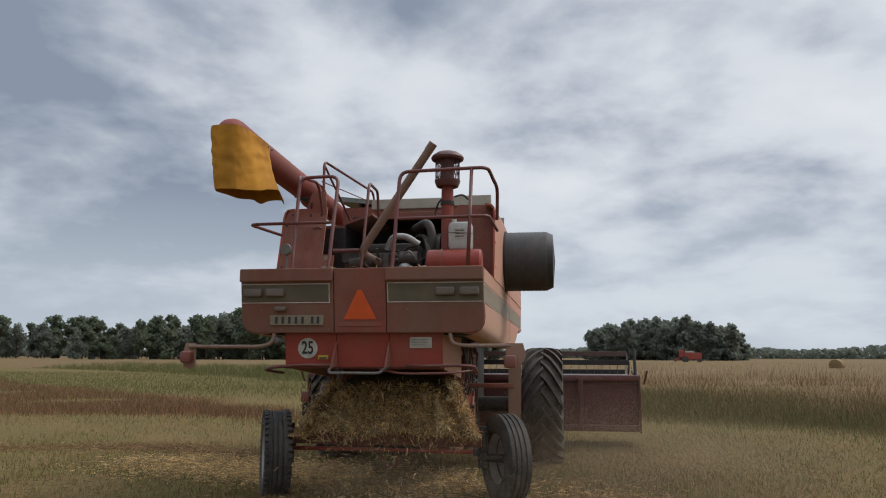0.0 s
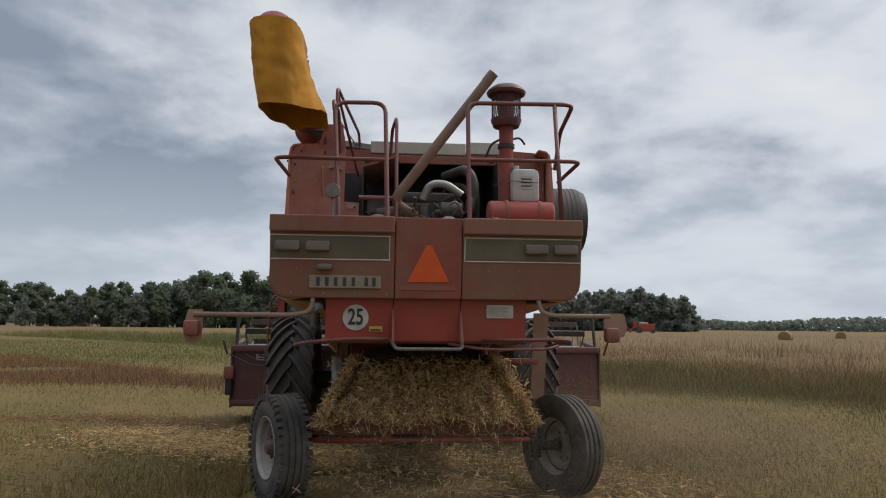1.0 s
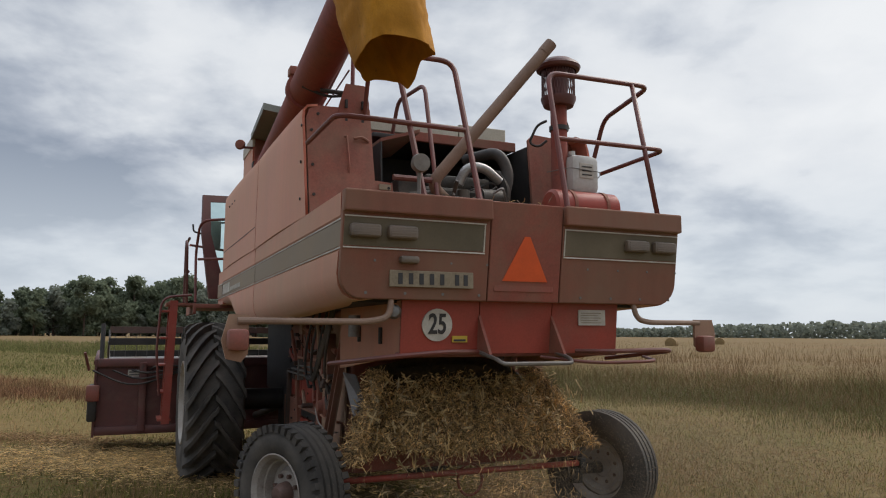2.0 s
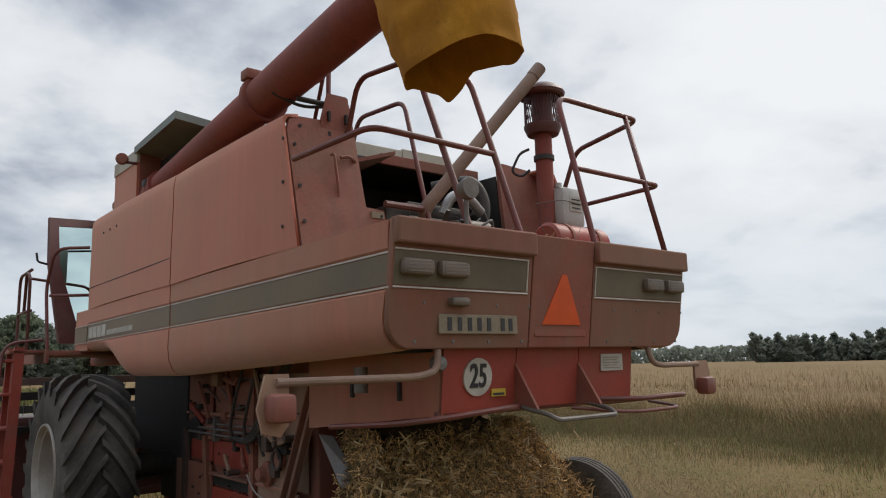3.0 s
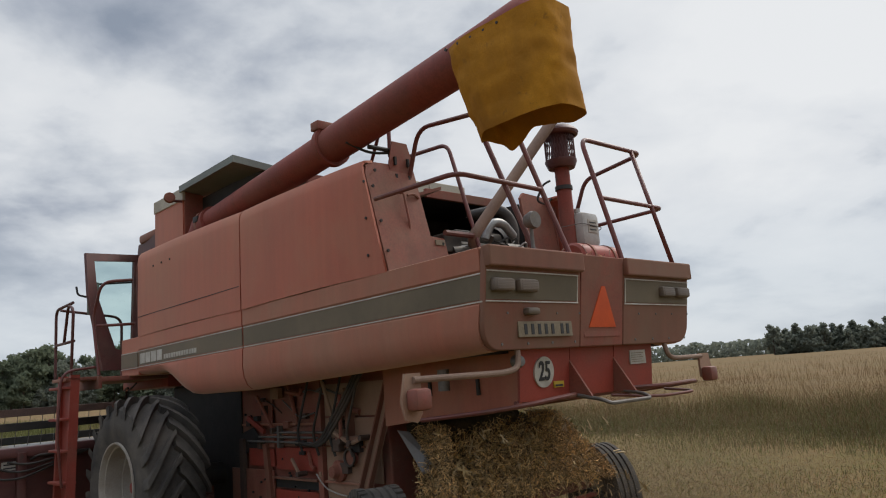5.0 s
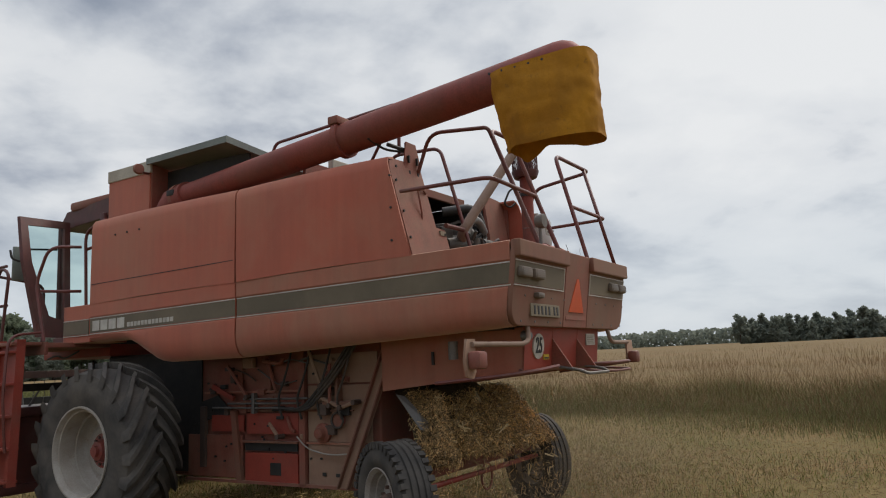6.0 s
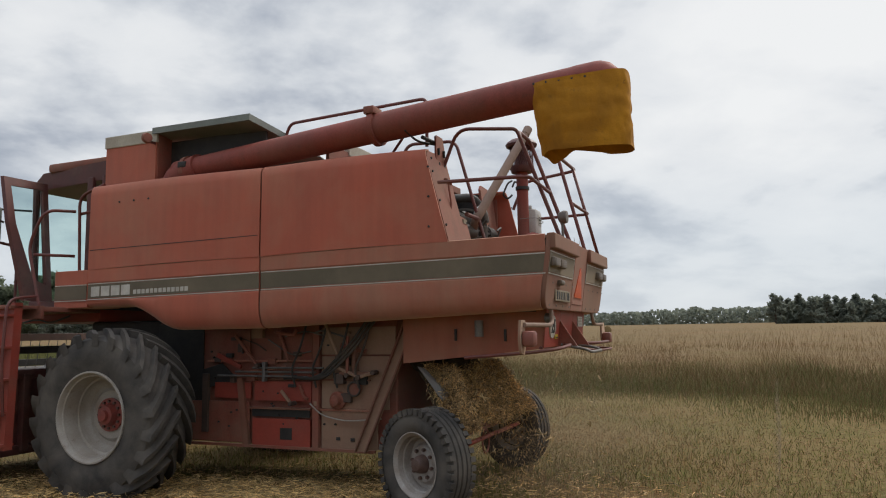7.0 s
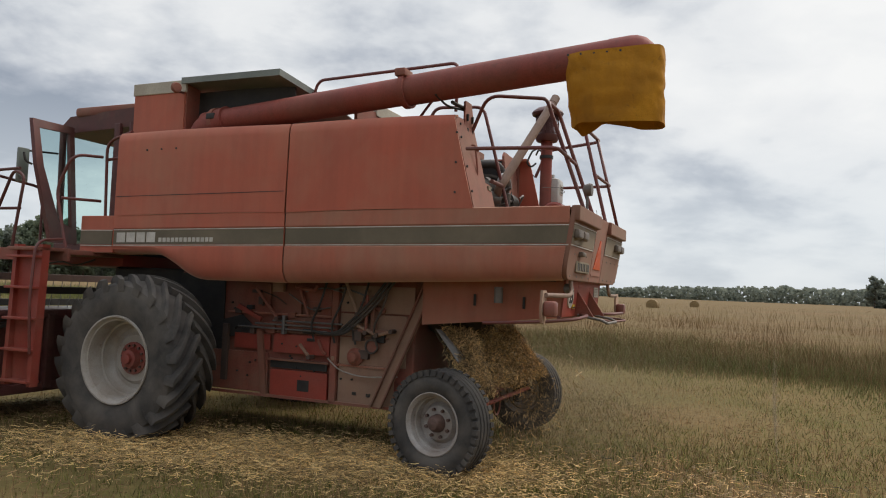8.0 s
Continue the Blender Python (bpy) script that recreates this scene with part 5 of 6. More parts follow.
def rotary_screen(parent):
    sc = part("rotary_air_screen", tube([(1.34, 2.62, 3.02), (1.42, 2.62, 3.02)], 0.43, 36), M["black"], parent, "drum-shaped rotary air screen on the side")
    part("screen_drum", lathe([(1.42, 0.41), (1.98, 0.41), (1.99, 0.39)], 40, m=Matrix.Translation((0, 2.62, 3.02))), M["screen"], sc, "dark perforated drum")
    part("screen_face", lathe([(1.98, 0.405), (2.06, 0.37), (2.09, 0.0)], 40, m=Matrix.Translation((0, 2.62, 3.02))), M["black"], sc)
    bm = bmesh.new()
    for k in range(9):
        x = 1.48 + k * 0.055
        lathe([(x, 0.411), (x, 0.416), (x + 0.012, 0.416), (x + 0.012, 0.411)], 40, bm, Matrix.Translation((0, 2.62, 3.02)))
    tagged(part("drum_rib", bm, M["screen"], sc), kind="stuff")


def header(parent):
    X0, X1, Y = -2.95, 3.6, 7.0
    h = part("cutting_platform", box(X0, X1, Y, Y + 0.06, 0.35, 1.32, 0.01), M["dark_red"], parent, "dark red cutting platform with a bat reel")
    part("top_beam", box(X0, X1, Y - 0.08, Y + 0.08, 1.24, 1.36, 0.02), M["dark_red"], h)
    part("bottom_beam", box(X0, X1, Y - 0.06, Y + 0.12, 0.30, 0.42, 0.02), M["dark_red"], h)
    part("trough", slab([(X0, Y + 0.05, 0.38), (X0, Y + 1.1, 0.25), (X0, Y + 1.1, 0.22), (X0, Y + 0.05, 0.32)], (X1 - X0, 0, 0)), M["black"], h)
    for x in (-2.35, -1.2, 1.4, 2.5):
        part("back_post", box(x - 0.05, x + 0.05, Y - 0.10, Y, 0.34, 1.3, 0.01), M["dark_red"], h)
    for x, s in ((X0, -1), (X1, 1)):
        part("end_sheet", slab([(x, Y - 0.05, 0.28), (x, Y - 0.05, 1.34), (x, Y + 0.5, 1.25), (x, Y + 1.3, 0.6), (x, Y + 1.6, 0.25)], (s * 0.03, 0, 0)), M["dark_red"], h)
        part("reel_arm", tube([(x, Y + 0.05, 1.30), (x, Y + 0.95, 1.42)], 0.05, 10), M["dark_red"], h)
        part("arm_post", tube([(x - s * 0.05, Y + 0.0, 1.3), (x - s * 0.05, Y + 0.15, 1.85)], 0.03, 8), M["black"], h)
        part("side_knife", tube([(x + s * 0.10, Y - 0.02, 1.2), (x + s * 0.16, Y - 0.1, 1.45)], 0.02, 8), M["rail"], h)
    part("feed_auger", tube([(X0 + 0.1, Y + 0.45, 0.72), (X1 - 0.1, Y + 0.45, 0.72)], 0.22, 20), M["black"], h)
    part("reel_shaft", tube([(X0 + 0.1, Y + 0.85, 1.22), (X1 - 0.1, Y + 0.85, 1.22)], 0.14, 20), M["galv"], h, "grey reel drum")
    for k in range(6):
        a = radians(60 * k + 18)
        y, z = Y + 0.85 + 0.56 * math.cos(a), 1.22 + 0.56 * math.sin(a)
        bat = part("reel_bat", box(X0 + 0.12, X1 - 0.12, y - 0.012, y + 0.012, z - 0.05, z + 0.05, 0.004), M["hub_brown"] if k % 2 else M["black"], h, "long reel bat with tines")
        bm = bmesh.new()
        for x in np.arange(X0 + 0.2, X1 - 0.15, 0.15):
            tube([(x, y, z - 0.04), (x, y + 0.01, z - 0.12), (x, y + 0.05, z - 0.24)], 0.005, 4, bm)
        part("tines", bm, M["steel"], bat)
        for x in (X0 + 0.12, -1.0, 1.2, X1 - 0.12):
            part("spoke", tube([(x, Y + 0.85, 1.22), (x, y, z)], 0.014, 6), M["steel"], bat)
    part("feeder_house", slab([(-0.55, 6.3, 1.9), (-0.55, 6.3, 1.2), (-0.55, 7.02, 0.45), (-0.55, 7.02, 1.15)], (1.1, 0, 0)), M["dark_red"], h)
    part("lift_cylinder", tube([(-0.75, 5.4, 0.75), (-0.75, 7.0, 0.5)], 0.045, 10), M["steel"], h)
    part("small_plate", box(-2.55, -2.37, Y - 0.012, Y, 1.10, 1.2, 0.002), M["white"], h)
    for k in range(2):
        part("plate_bar", box(-2.53, -2.39, Y - 0.016, Y - 0.01, 1.12 + 0.04 * k, 1.135 + 0.04 * k), M["ink"], h)
    for k in range(4):
        part("hydraulic_hose", tube([(-3.0 + 0.25 * k, Y - 0.06, 1.2), (-2.5 + 0.1 * k, Y - 0.14, 0.95 + 0.1 * k), (-1.6, Y - 0.1, 1.25)], 0.014, 6, radius=0.4), M["hose"], h)
    part("gear_case", box(X0 - 0.10, X0 + 0.02, Y - 0.15, Y + 0.25, 0.5, 1.0, 0.03), M["black"], h)
    part("end_lamp", box(X0 - 0.12, X0 + 0.05, Y - 0.18, Y - 0.1, 0.78, 1.0, 0.02), M["lens"], h)
    return h


def strands(rnd, count, place, length, width, spread=1.0):
    """Thin three-sided stems: place() gives a point and a main direction."""
    verts, faces = [], []
    for _ in range(count):
        p, d = place()
        d = (Vector(d) + Vector((rnd.gauss(0, 1), rnd.gauss(0, 1), rnd.gauss(0, 1))) * spread).normalized()
        L, w = length * rnd.uniform(0.4, 1.5), width * rnd.uniform(0.6, 1.4)
        a = d.orthogonal().normalized()
        b = d.cross(a)
        q = Vector(p) + d * L
        mid = (Vector(p) + q) / 2 + Vector((rnd.gauss(0, 1), rnd.gauss(0, 1), rnd.gauss(0, 1))) * L * 0.08
        k = len(verts)
        for c in (Vector(p), mid, q):
            verts += [c + a * w, c - a * w * 0.5 + b * w * 0.87, c - a * w * 0.5 - b * w * 0.87]
        for r in (0, 3):
            faces += [(k + r, k + r + 1, k + r + 4, k + r + 3), (k + r + 1, k + r + 2, k + r + 5, k + r + 4), (k + r + 2, k + r, k + r + 3, k + r + 5)]
    return verts, faces


def straw_place(rnd):
    """A place on the fall of straw below the hood, and the way it hangs."""
    v = 0.12 + 0.88 * rnd.random() ** 0.6
    u = rnd.uniform(-1, 1)
    x, y, z = straw_surface(u, v)
    return Vector((x, y, z)), Vector((u * 0.5, -0.3, -0.6))


def straw_surface(u, v):
    half = 0.74 + 0.34 * v
    z = 1.46 - (0.62 + 0.1 * noise.noise(Vector((u * 2.2, 0, 8)))) * v - 0.10 * abs(u) ** 3
    y = 1.40 - 0.48 * v ** 0.8 + 0.26 * abs(u) ** 3 + 0.13 * noise.noise(Vector((u * 2.5, v * 3, 4))) + 0.05 * noise.noise(Vector((u * 9, v * 9, 1)))
    return 0.08 + u * half, y, z


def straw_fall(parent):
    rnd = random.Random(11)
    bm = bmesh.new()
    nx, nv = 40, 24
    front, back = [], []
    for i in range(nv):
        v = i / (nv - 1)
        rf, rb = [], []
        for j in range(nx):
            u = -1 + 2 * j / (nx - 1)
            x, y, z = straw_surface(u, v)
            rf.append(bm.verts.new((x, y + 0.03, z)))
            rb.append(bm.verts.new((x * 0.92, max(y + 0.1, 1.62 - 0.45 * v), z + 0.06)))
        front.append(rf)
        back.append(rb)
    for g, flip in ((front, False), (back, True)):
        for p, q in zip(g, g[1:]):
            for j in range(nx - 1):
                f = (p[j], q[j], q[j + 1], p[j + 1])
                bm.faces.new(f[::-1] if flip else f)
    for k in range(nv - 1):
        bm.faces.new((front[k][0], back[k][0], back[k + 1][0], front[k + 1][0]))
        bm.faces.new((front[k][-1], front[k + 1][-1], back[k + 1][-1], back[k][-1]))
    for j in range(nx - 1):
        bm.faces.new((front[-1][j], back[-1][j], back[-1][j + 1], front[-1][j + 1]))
    # solid core; its dark brown paints the shade behind the loose stems
    core = part("straw_fall", bm, M["straw_shade"], parent, "thick fall of chopped straw from the outlet", 3.0)
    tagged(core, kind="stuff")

    def surface():
        p, d = straw_place(rnd)
        return p + Vector((rnd.gauss(0, 0.025), rnd.gauss(-0.01, 0.05) - 0.10 * max(0, noise.noise(p * 5.0)), rnd.gauss(0, 0.025))), d
    verts, faces = strands(rnd, 24000, surface, 0.040, 0.0024, 1.1)
    tagged(raw("straw_layer", verts, faces, M["straw"], core, "golden brown straw stems"), kind="stuff")

    verts, faces = strands(rnd, 3600, surface, 0.045, 0.0042, 1.2)
    tagged(raw("straw_flake_layer", verts, faces, M["straw_pale"], core, "pale golden straw flakes"), kind="stuff")

    def sides():
        s = rnd.choice((-1, 1))
        v = rnd.random()
        return Vector((0.08 + s * (0.72 + 0.34 * v) + rnd.gauss(0, 0.03), rnd.uniform(1.25 - 0.40 * v, 1.62 - 0.45 * v), 1.42 - 0.64 * v)), Vector((s * 0.3, 0, -0.8))
    verts, faces = strands(rnd, 9000, sides, 0.042, 0.0024, 1.1)
    tagged(raw("straw_side_layer", verts, faces, M["straw"], core, "golden brown straw stems"), kind="stuff")

    def tails():
        u = rnd.uniform(-1, 1)
        return Vector((0.06 + u * 1.0, 0.80 + 0.25 * abs(u) ** 2.5 + rnd.gauss(0, 0.14), rnd.uniform(0.12, 0.85))), Vector((u * 0.2, -0.1, -1))
    verts, faces = strands(rnd, 700, tails, 0.05, 0.0024, 0.9)
    tagged(raw("falling_straw_layer", verts, faces, M["straw"], core), kind="stuff")
    return core


def build_harvester():
    hv = empty("combine_harvester", harvester_pose(0))
    tagged(hv, "old faded red combine harvester dropping straw on stubble", "combine harvester")
    for side in (-1, 1):
        side_lower(hv, side, 0.07, 3.19, False)
        lo = side_lower(hv, side, 3.21, 5.66, True)
        side_upper(hv, side, 1.03, 3.19, 0.24, False)
        side_upper(hv, side, 3.21, 5.66, 0.0, True)
        if side < 0:
            for k in range(4):
                letter_block(lo, side, 5.60 - k * 0.155, 5.60 - k * 0.155 - 0.13, 2.312, 2.43)
            for k in range(13):
                letter_block(lo, side, 4.95 - k * 0.062, 4.95 - k * 0.062 - 0.045, 2.315, 2.365)
    rear_panels(hv)
    chopper_hood(hv)
    marker_arm(hv, -1)
    marker_arm(hv, 1)
    under_body(hv)
    engine_deck(hv)
    grain_tank(hv)
    auger(hv)
    cab(hv)
    rotary_screen(hv)
    header(hv)
    rear_axle(hv)
    straw_fall(hv)
    wheels = [drive_wheel(hv, -1.63), drive_wheel(hv, 1.84)]
    small = [steered_wheel(hv, -1.38, False), steered_wheel(hv, 1.47, True)]
    return hv, wheels, small


harvester, drive_wheels, steered_wheels = build_harvester()


# ---- the field ----
CROP_EDGE = [(-140, 118), (-57, 76), (-28, 56), (-10, 36), (0, 20.5), (5, 15.0), (9.5, 11.4), (11.5, 8.6), (12.6, 4), (14, -3), (17, -14), (22, -40)]


def crop_side(x, y):
    """Signed distance from the edge of the standing crop, positive within it."""
    best, sign = 1e9, 1
    for (ax, ay), (bx, by) in zip(CROP_EDGE, CROP_EDGE[1:]):
        dx, dy = bx - ax, by - ay
        u = max(0, min(1, ((x - ax) * dx + (y - ay) * dy) / (dx * dx + dy * dy)))
        px, py = x - ax - u * dx, y - ay - u * dy
        d = math.hypot(px, py)
        if d < best:
            best, sign = d, 1 if dx * py - dy * px > 0 else -1
    return best * sign


def ground_material():
    m = material("stubble_soil", (0.20, 0.125, 0.056), (0.135, 0.11, 0.038), 0.95, 0.28, 0.9, 0.45, 7.0, 0.7, 9.0, dust=(0.095, 0.092, 0.026), dust_amount=0.34, dust_scale=0.6, spec=0.1)
    return m


M["soil"] = ground_material()
M["grass"] = material("green_weeds", (0.115, 0.14, 0.03), (0.18, 0.145, 0.042), 0.7, 0.5, 0.9, island=True, random=0.6, spec=0.2)
M["stubble"] = material("dry_stubble", (0.39, 0.24, 0.125), (0.28, 0.175, 0.088), 0.7, 0.5, 0.9, island=True, random=0.6, spec=0.2)
M["weeds"] = material("reddish_weeds", (0.25, 0.115, 0.072), (0.19, 0.14, 0.06), 0.8, 0.6, 0.9, island=True, random=0.5, spec=0.15)
M["crop"] = material("ripe_grassy_crop", (0.25, 0.145, 0.074), (0.185, 0.128, 0.056), 0.75, 0.22, 0.9, island=True, random=0.3, spec=0.15)
M["crop_green"] = material("green_crop_stems", (0.135, 0.155, 0.052), (0.19, 0.165, 0.066), 0.75, 0.3, 0.9, island=True, random=0.4, spec=0.15)
M["far_crop"] = material("far_ripe_field", (0.215, 0.13, 0.068), (0.16, 0.112, 0.052), 0.9, 0.05, 0.9, 0.5, 2.5, 0.8, 2.0, dust=(0.13, 0.115, 0.042), dust_amount=0.35, dust_scale=0.35, spec=0.1)
M["old_straw"] = material("greyed_straw", (0.33, 0.205, 0.105), (0.24, 0.15, 0.078), 0.8, 3, 0.7, island=True, random=0.4, spec=0.15)
M["bale"] = material("straw_bale", (0.26, 0.17, 0.07), (0.19, 0.12, 0.05), 0.85, 3, 0.6, 0.4, 20, 0.4, 20)


def ground():
    n = 150
    ax = np.sinh(np.linspace(-1, 1, n) * 5.6)
    ax = ax / ax[-1] * 2600
    verts, faces = [], []
    for j in range(n):
        for i in range(n):
            x, y = ax[i], ax[j] + 4
            r = math.hypot(x, y)
            z = 0.025 * noise.noise(Vector((x * 0.5, y * 0.5, 0))) + 0.012 * noise.noise(Vector((x * 2.1, y * 2.1, 3))) if r < 60 else 0
            verts.append((x, y, z))
    for j in range(n - 1):
        for i in range(n - 1):
            k = j * n + i
            faces.append((k, k + 1, k + n + 1, k + n))
    ob = raw("ground", verts, faces, M["soil"], smooth_faces=True)
    tagged(ob, "harvested field with stubble, weeds and bare soil", "field", kind="structure")


def blades(rnd, count, place, height, width, lean, mat, name, label):
    """Upright stems or leaves, each a slim three-sided spike."""
    verts, faces = [], []
    for _ in range(count):
        got = place()
        if got is None:
            continue
        x, y, k = got
        h, w = height * k * rnd.uniform(0.55, 1.3), width * rnd.uniform(0.7, 1.3)
        a = rnd.uniform(0, 6.283)
        lx, ly = rnd.gauss(0, lean) * h, rnd.gauss(0, lean) * h
        b = len(verts)
        for q in range(3):
            verts.append((x + w * math.cos(a + 2.094 * q), y + w * math.sin(a + 2.094 * q), -0.03))
        if height < 0.5 or width > 0.02:
            verts.append((x + lx, y + ly, h))
            faces += [(b, b + 1, b + 3), (b + 1, b + 2, b + 3), (b + 2, b, b + 3)]
            continue
        for q in range(3):
            verts.append((x + lx * 0.4 + 0.8 * w * math.cos(a + 2.094 * q), y + ly * 0.4 + 0.8 * w * math.sin(a + 2.094 * q), h * 0.6))
        verts.append((x + lx, y + ly, h))
        for q in range(3):
            r = (q + 1) % 3
            faces += [(b + q, b + r, b + 3 + r, b + 3 + q), (b + 3 + q, b + 3 + r, b + 6)]
    ob = raw(name, verts, faces, mat)
    return tagged(ob, label, "plants", kind="stuff")


def field_cover():
    rnd = random.Random(21)

    def near(d0=30, skip_crop=True):
        # denser close to where the machine works
        r = 1.5 + d0 * rnd.random() ** 1.4
        a = rnd.uniform(0, 6.283)
        x, y = 0.5 + r * math.cos(a), 0 + r * math.sin(a)
        if skip_crop and crop_side(x, y) > 0:
            return None
        return x, y

    def stub():
        p = near(26)
        return p and (*p, 1.0 if noise.noise(Vector((p[0] * 0.4, p[1] * 0.4, 9))) > -0.25 else 0.6)

    def weed():
        p = near(34)
        if not p or noise.noise(Vector((p[0] * 0.35, p[1] * 0.35, 5))) + 0.35 * noise.noise(Vector((p[0] * 1.6, p[1] * 1.6, 2))) < rnd.gauss(-0.2, 0.15):
            return None
        return (*p, 1.0)
    blades(rnd, 90000, stub, 0.11, 0.0036, 0.22, M["stubble"], "stubble", "dry cut stubble stems")
    blades(rnd, 190000, weed, 0.075, 0.0065, 0.7, M["grass"], "weeds", "low green weeds between the stubble")

    def red():
        u, v = rnd.random(), rnd.random() ** 1.2
        x = -4 - 40 * v - 30 * u * (0.4 + v)
        y = 12.2 + 32 * v + rnd.gauss(0, 0.8) + 2.0 * noise.noise(Vector((x * 0.15, v, 0)))
        if crop_side(x, y) > -2 or noise.noise(Vector((x * 0.2, y * 0.2, 7))) < -0.3:
            return None
        return x, y, 1.0
    blades(rnd, 70000, red, 0.22, 0.010, 0.45, M["weeds"], "red_weeds", "reddish brown sorrel-like weeds")

    def mid():
        u, v = rnd.random(), rnd.random()
        x = -70 * u * (0.3 + v)
        y = 24 + 36 * v + rnd.uniform(-4, 4)
        if crop_side(x, y) > 0:
            return None
        return x, y, 1.0
    blades(rnd, 40000, mid, 0.17, 0.013, 0.5, M["crop_green"], "far_weeds", "low green weeds further out")

    def crop_at(r0, r1, b0, b1, d0, d1):
        """A place in the crop, evenly spread as seen from the middle of the field, d0 to d1 metres within its edge."""
        for _ in range(60):
            r, b = r0 * (r1 / r0) ** rnd.random(), radians(rnd.uniform(b0, b1))
            x, y = 1.0 + r * math.sin(b), -6.0 + r * math.cos(b)
            d = crop_side(x, y) + 1.2 * noise.noise(Vector((x * 0.25, y * 0.25, 1)))
            if d < d0 or d > d1 or (d < 0 and rnd.random() > 0.55 + d * 0.16):
                continue
            k = min(1.0, max(0.22, 0.35 + d * 0.2)) * (0.85 + 0.35 * noise.noise(Vector((x * 0.45, y * 0.45, 2))))
            return x, y, k
        return None
    blades(rnd, 110000, lambda: crop_at(10, 40, -5, 100, -2.6, 18), 0.95, 0.0028, 0.30, M["crop"], "standing_crop", "uncut ripe crop with grassy tops")
    blades(rnd, 105000, lambda: crop_at(9, 34, -5, 100, -5.5, 6), 0.66, 0.0048, 0.34, M["crop_green"], "crop_undergrowth", "green stems at the edge of the crop")
    blades(rnd, 40000, lambda: crop_at(30, 160, -10, 95, 6, 150), 1.0, 0.022, 0.2, M["crop"], "standing_crop", "ripe crop tops further out in the field")
    blades(rnd, 22000, lambda: crop_at(50, 110, -55, -5, -2, 9), 0.95, 0.026, 0.2, M["crop_green"], "far_crop_edge", "green weedy edge of the far crop")

    # the closed canopy behind the edge
    verts, faces = [], []
    bands = [1.2, 3.5, 6, 10, 15, 26, 45, 80, 140, 250, 450, 900, 1500]
    cols = []
    pts = []
    for (ax, ay), (bx, by) in zip(CROP_EDGE, CROP_EDGE[1:]):
        n = max(2, int(math.hypot(bx - ax, by - ay) / 2.0))
        pts += [(ax + (bx - ax) * i / n, ay + (by - ay) * i / n) for i in range(n)]
    pts.append(CROP_EDGE[-1])
    for i, (x, y) in enumerate(pts):
        a, b = pts[max(0, i - 6)], pts[min(len(pts) - 1, i + 6)]
        nx, ny = -(b[1] - a[1]), b[0] - a[0]
        L = math.hypot(nx, ny)
        nx, ny = nx / L, ny / L
        # far bands run straight out from the middle of the field
        ox, oy = x + 2.0, y + 10
        O = math.hypot(ox, oy)
        for d in bands:
            w = min(1.0, d / 60)
            px, py = nx * (1 - w) + ox / O * w, ny * (1 - w) + oy / O * w
            q = math.hypot(px, py)
            X, Y = x + px / q * d, y + py / q * d
            h = -0.02 if d < 1.3 else 0.25 if d < 4 else 0.5 if d < 7 else 0.66 + 0.10 * noise.noise(Vector((X * 0.4, Y * 0.4, 0)))
            verts.append((X, Y, h))
    nb = len(bands)
    for i in range(len(pts) - 1):
        for k in range(nb - 1):
            a = i * nb + k
            faces.append((a, a + nb, a + nb + 1, a + 1))
    ob = raw("crop_canopy", verts, faces, M["far_crop"], smooth_faces=True)
    tagged(ob, "ripe pale field reaching to the woods", "crop field", kind="stuff")

    def litter(count, line, spread, name, label, z=0.03, mat="straw", length=0.09):
        def place():
            k = rnd.randrange(len(line) - 1)
            u = rnd.random()
            x = line[k][0] * (1 - u) + line[k + 1][0] * u + rnd.gauss(0, spread)
            y = line[k][1] * (1 - u) + line[k + 1][1] * u + rnd.gauss(0, spread)
            return Vector((x, y, abs(rnd.gauss(0, z)) + 0.012)), Vector((0, 0, 0))
        v, f = [], []

        def flat():
            p, _ = place()
            a = rnd.uniform(0, 6.283)
            return p, Vector((math.cos(a), math.sin(a), rnd.gauss(0, 0.15))) * 8
        v, f = strands(rnd, count, flat, length, 0.0029, 0.3)
        tagged(raw(name, v, f, M[mat]), label, "straw", kind="stuff")
    litter(5000, [(-9, 4.4), (-6.5, 5.1), (-5.0, 5.3), (-2.8, 4.4)], 0.28, "straw_swath", "loose row of chopped straw on the stubble", 0.03, "old_straw", 0.08)
    litter(24000, [(-4.2, 3.4), (-2.6, 3.1), (-1.4, 2.7), (-0.4, 2.3), (0.7, 2.1)], 0.5, "straw_swath", "heaped chopped straw lying beside the wheels", 0.05, "straw_pale", 0.07)
    litter(22000, [(-9, -2), (0, 0), (9, 2)], 3.8, "straw_litter", "scattered straw bits on the stubble", 0.015, "old_straw", 0.07)
    litter(5000, [(1.5, 1.0), (3.0, -1.2), (3.5, -0.6), (2.2, 2.5)], 0.6, "straw_litter", "freshly dropped straw on the stubble", 0.03)


def bark():
    return material("pine_bark", (0.10, 0.06, 0.04), (0.06, 0.045, 0.035), 0.9, 4, 0.6, 0.3, 20)


M["bark"] = bark()
def leaves(m):
    """Leaves let part of the light through."""
    tr = m.node_tree
    b = tr.nodes["Principled BSDF"]
    t = tr.nodes.new("ShaderNodeBsdfTranslucent")
    tr.links.new(b.inputs["Base Color"].links[0].from_socket, t.inputs["Color"])
    mix = tr.nodes.new("ShaderNodeMixShader")
    mix.inputs[0].default_value = 0.5
    tr.links.new(b.outputs[0], mix.inputs[1])
    tr.links.new(t.outputs[0], mix.inputs[2])
    tr.links.new(mix.outputs[0], tr.nodes["Material Output"].inputs["Surface"])
    return m


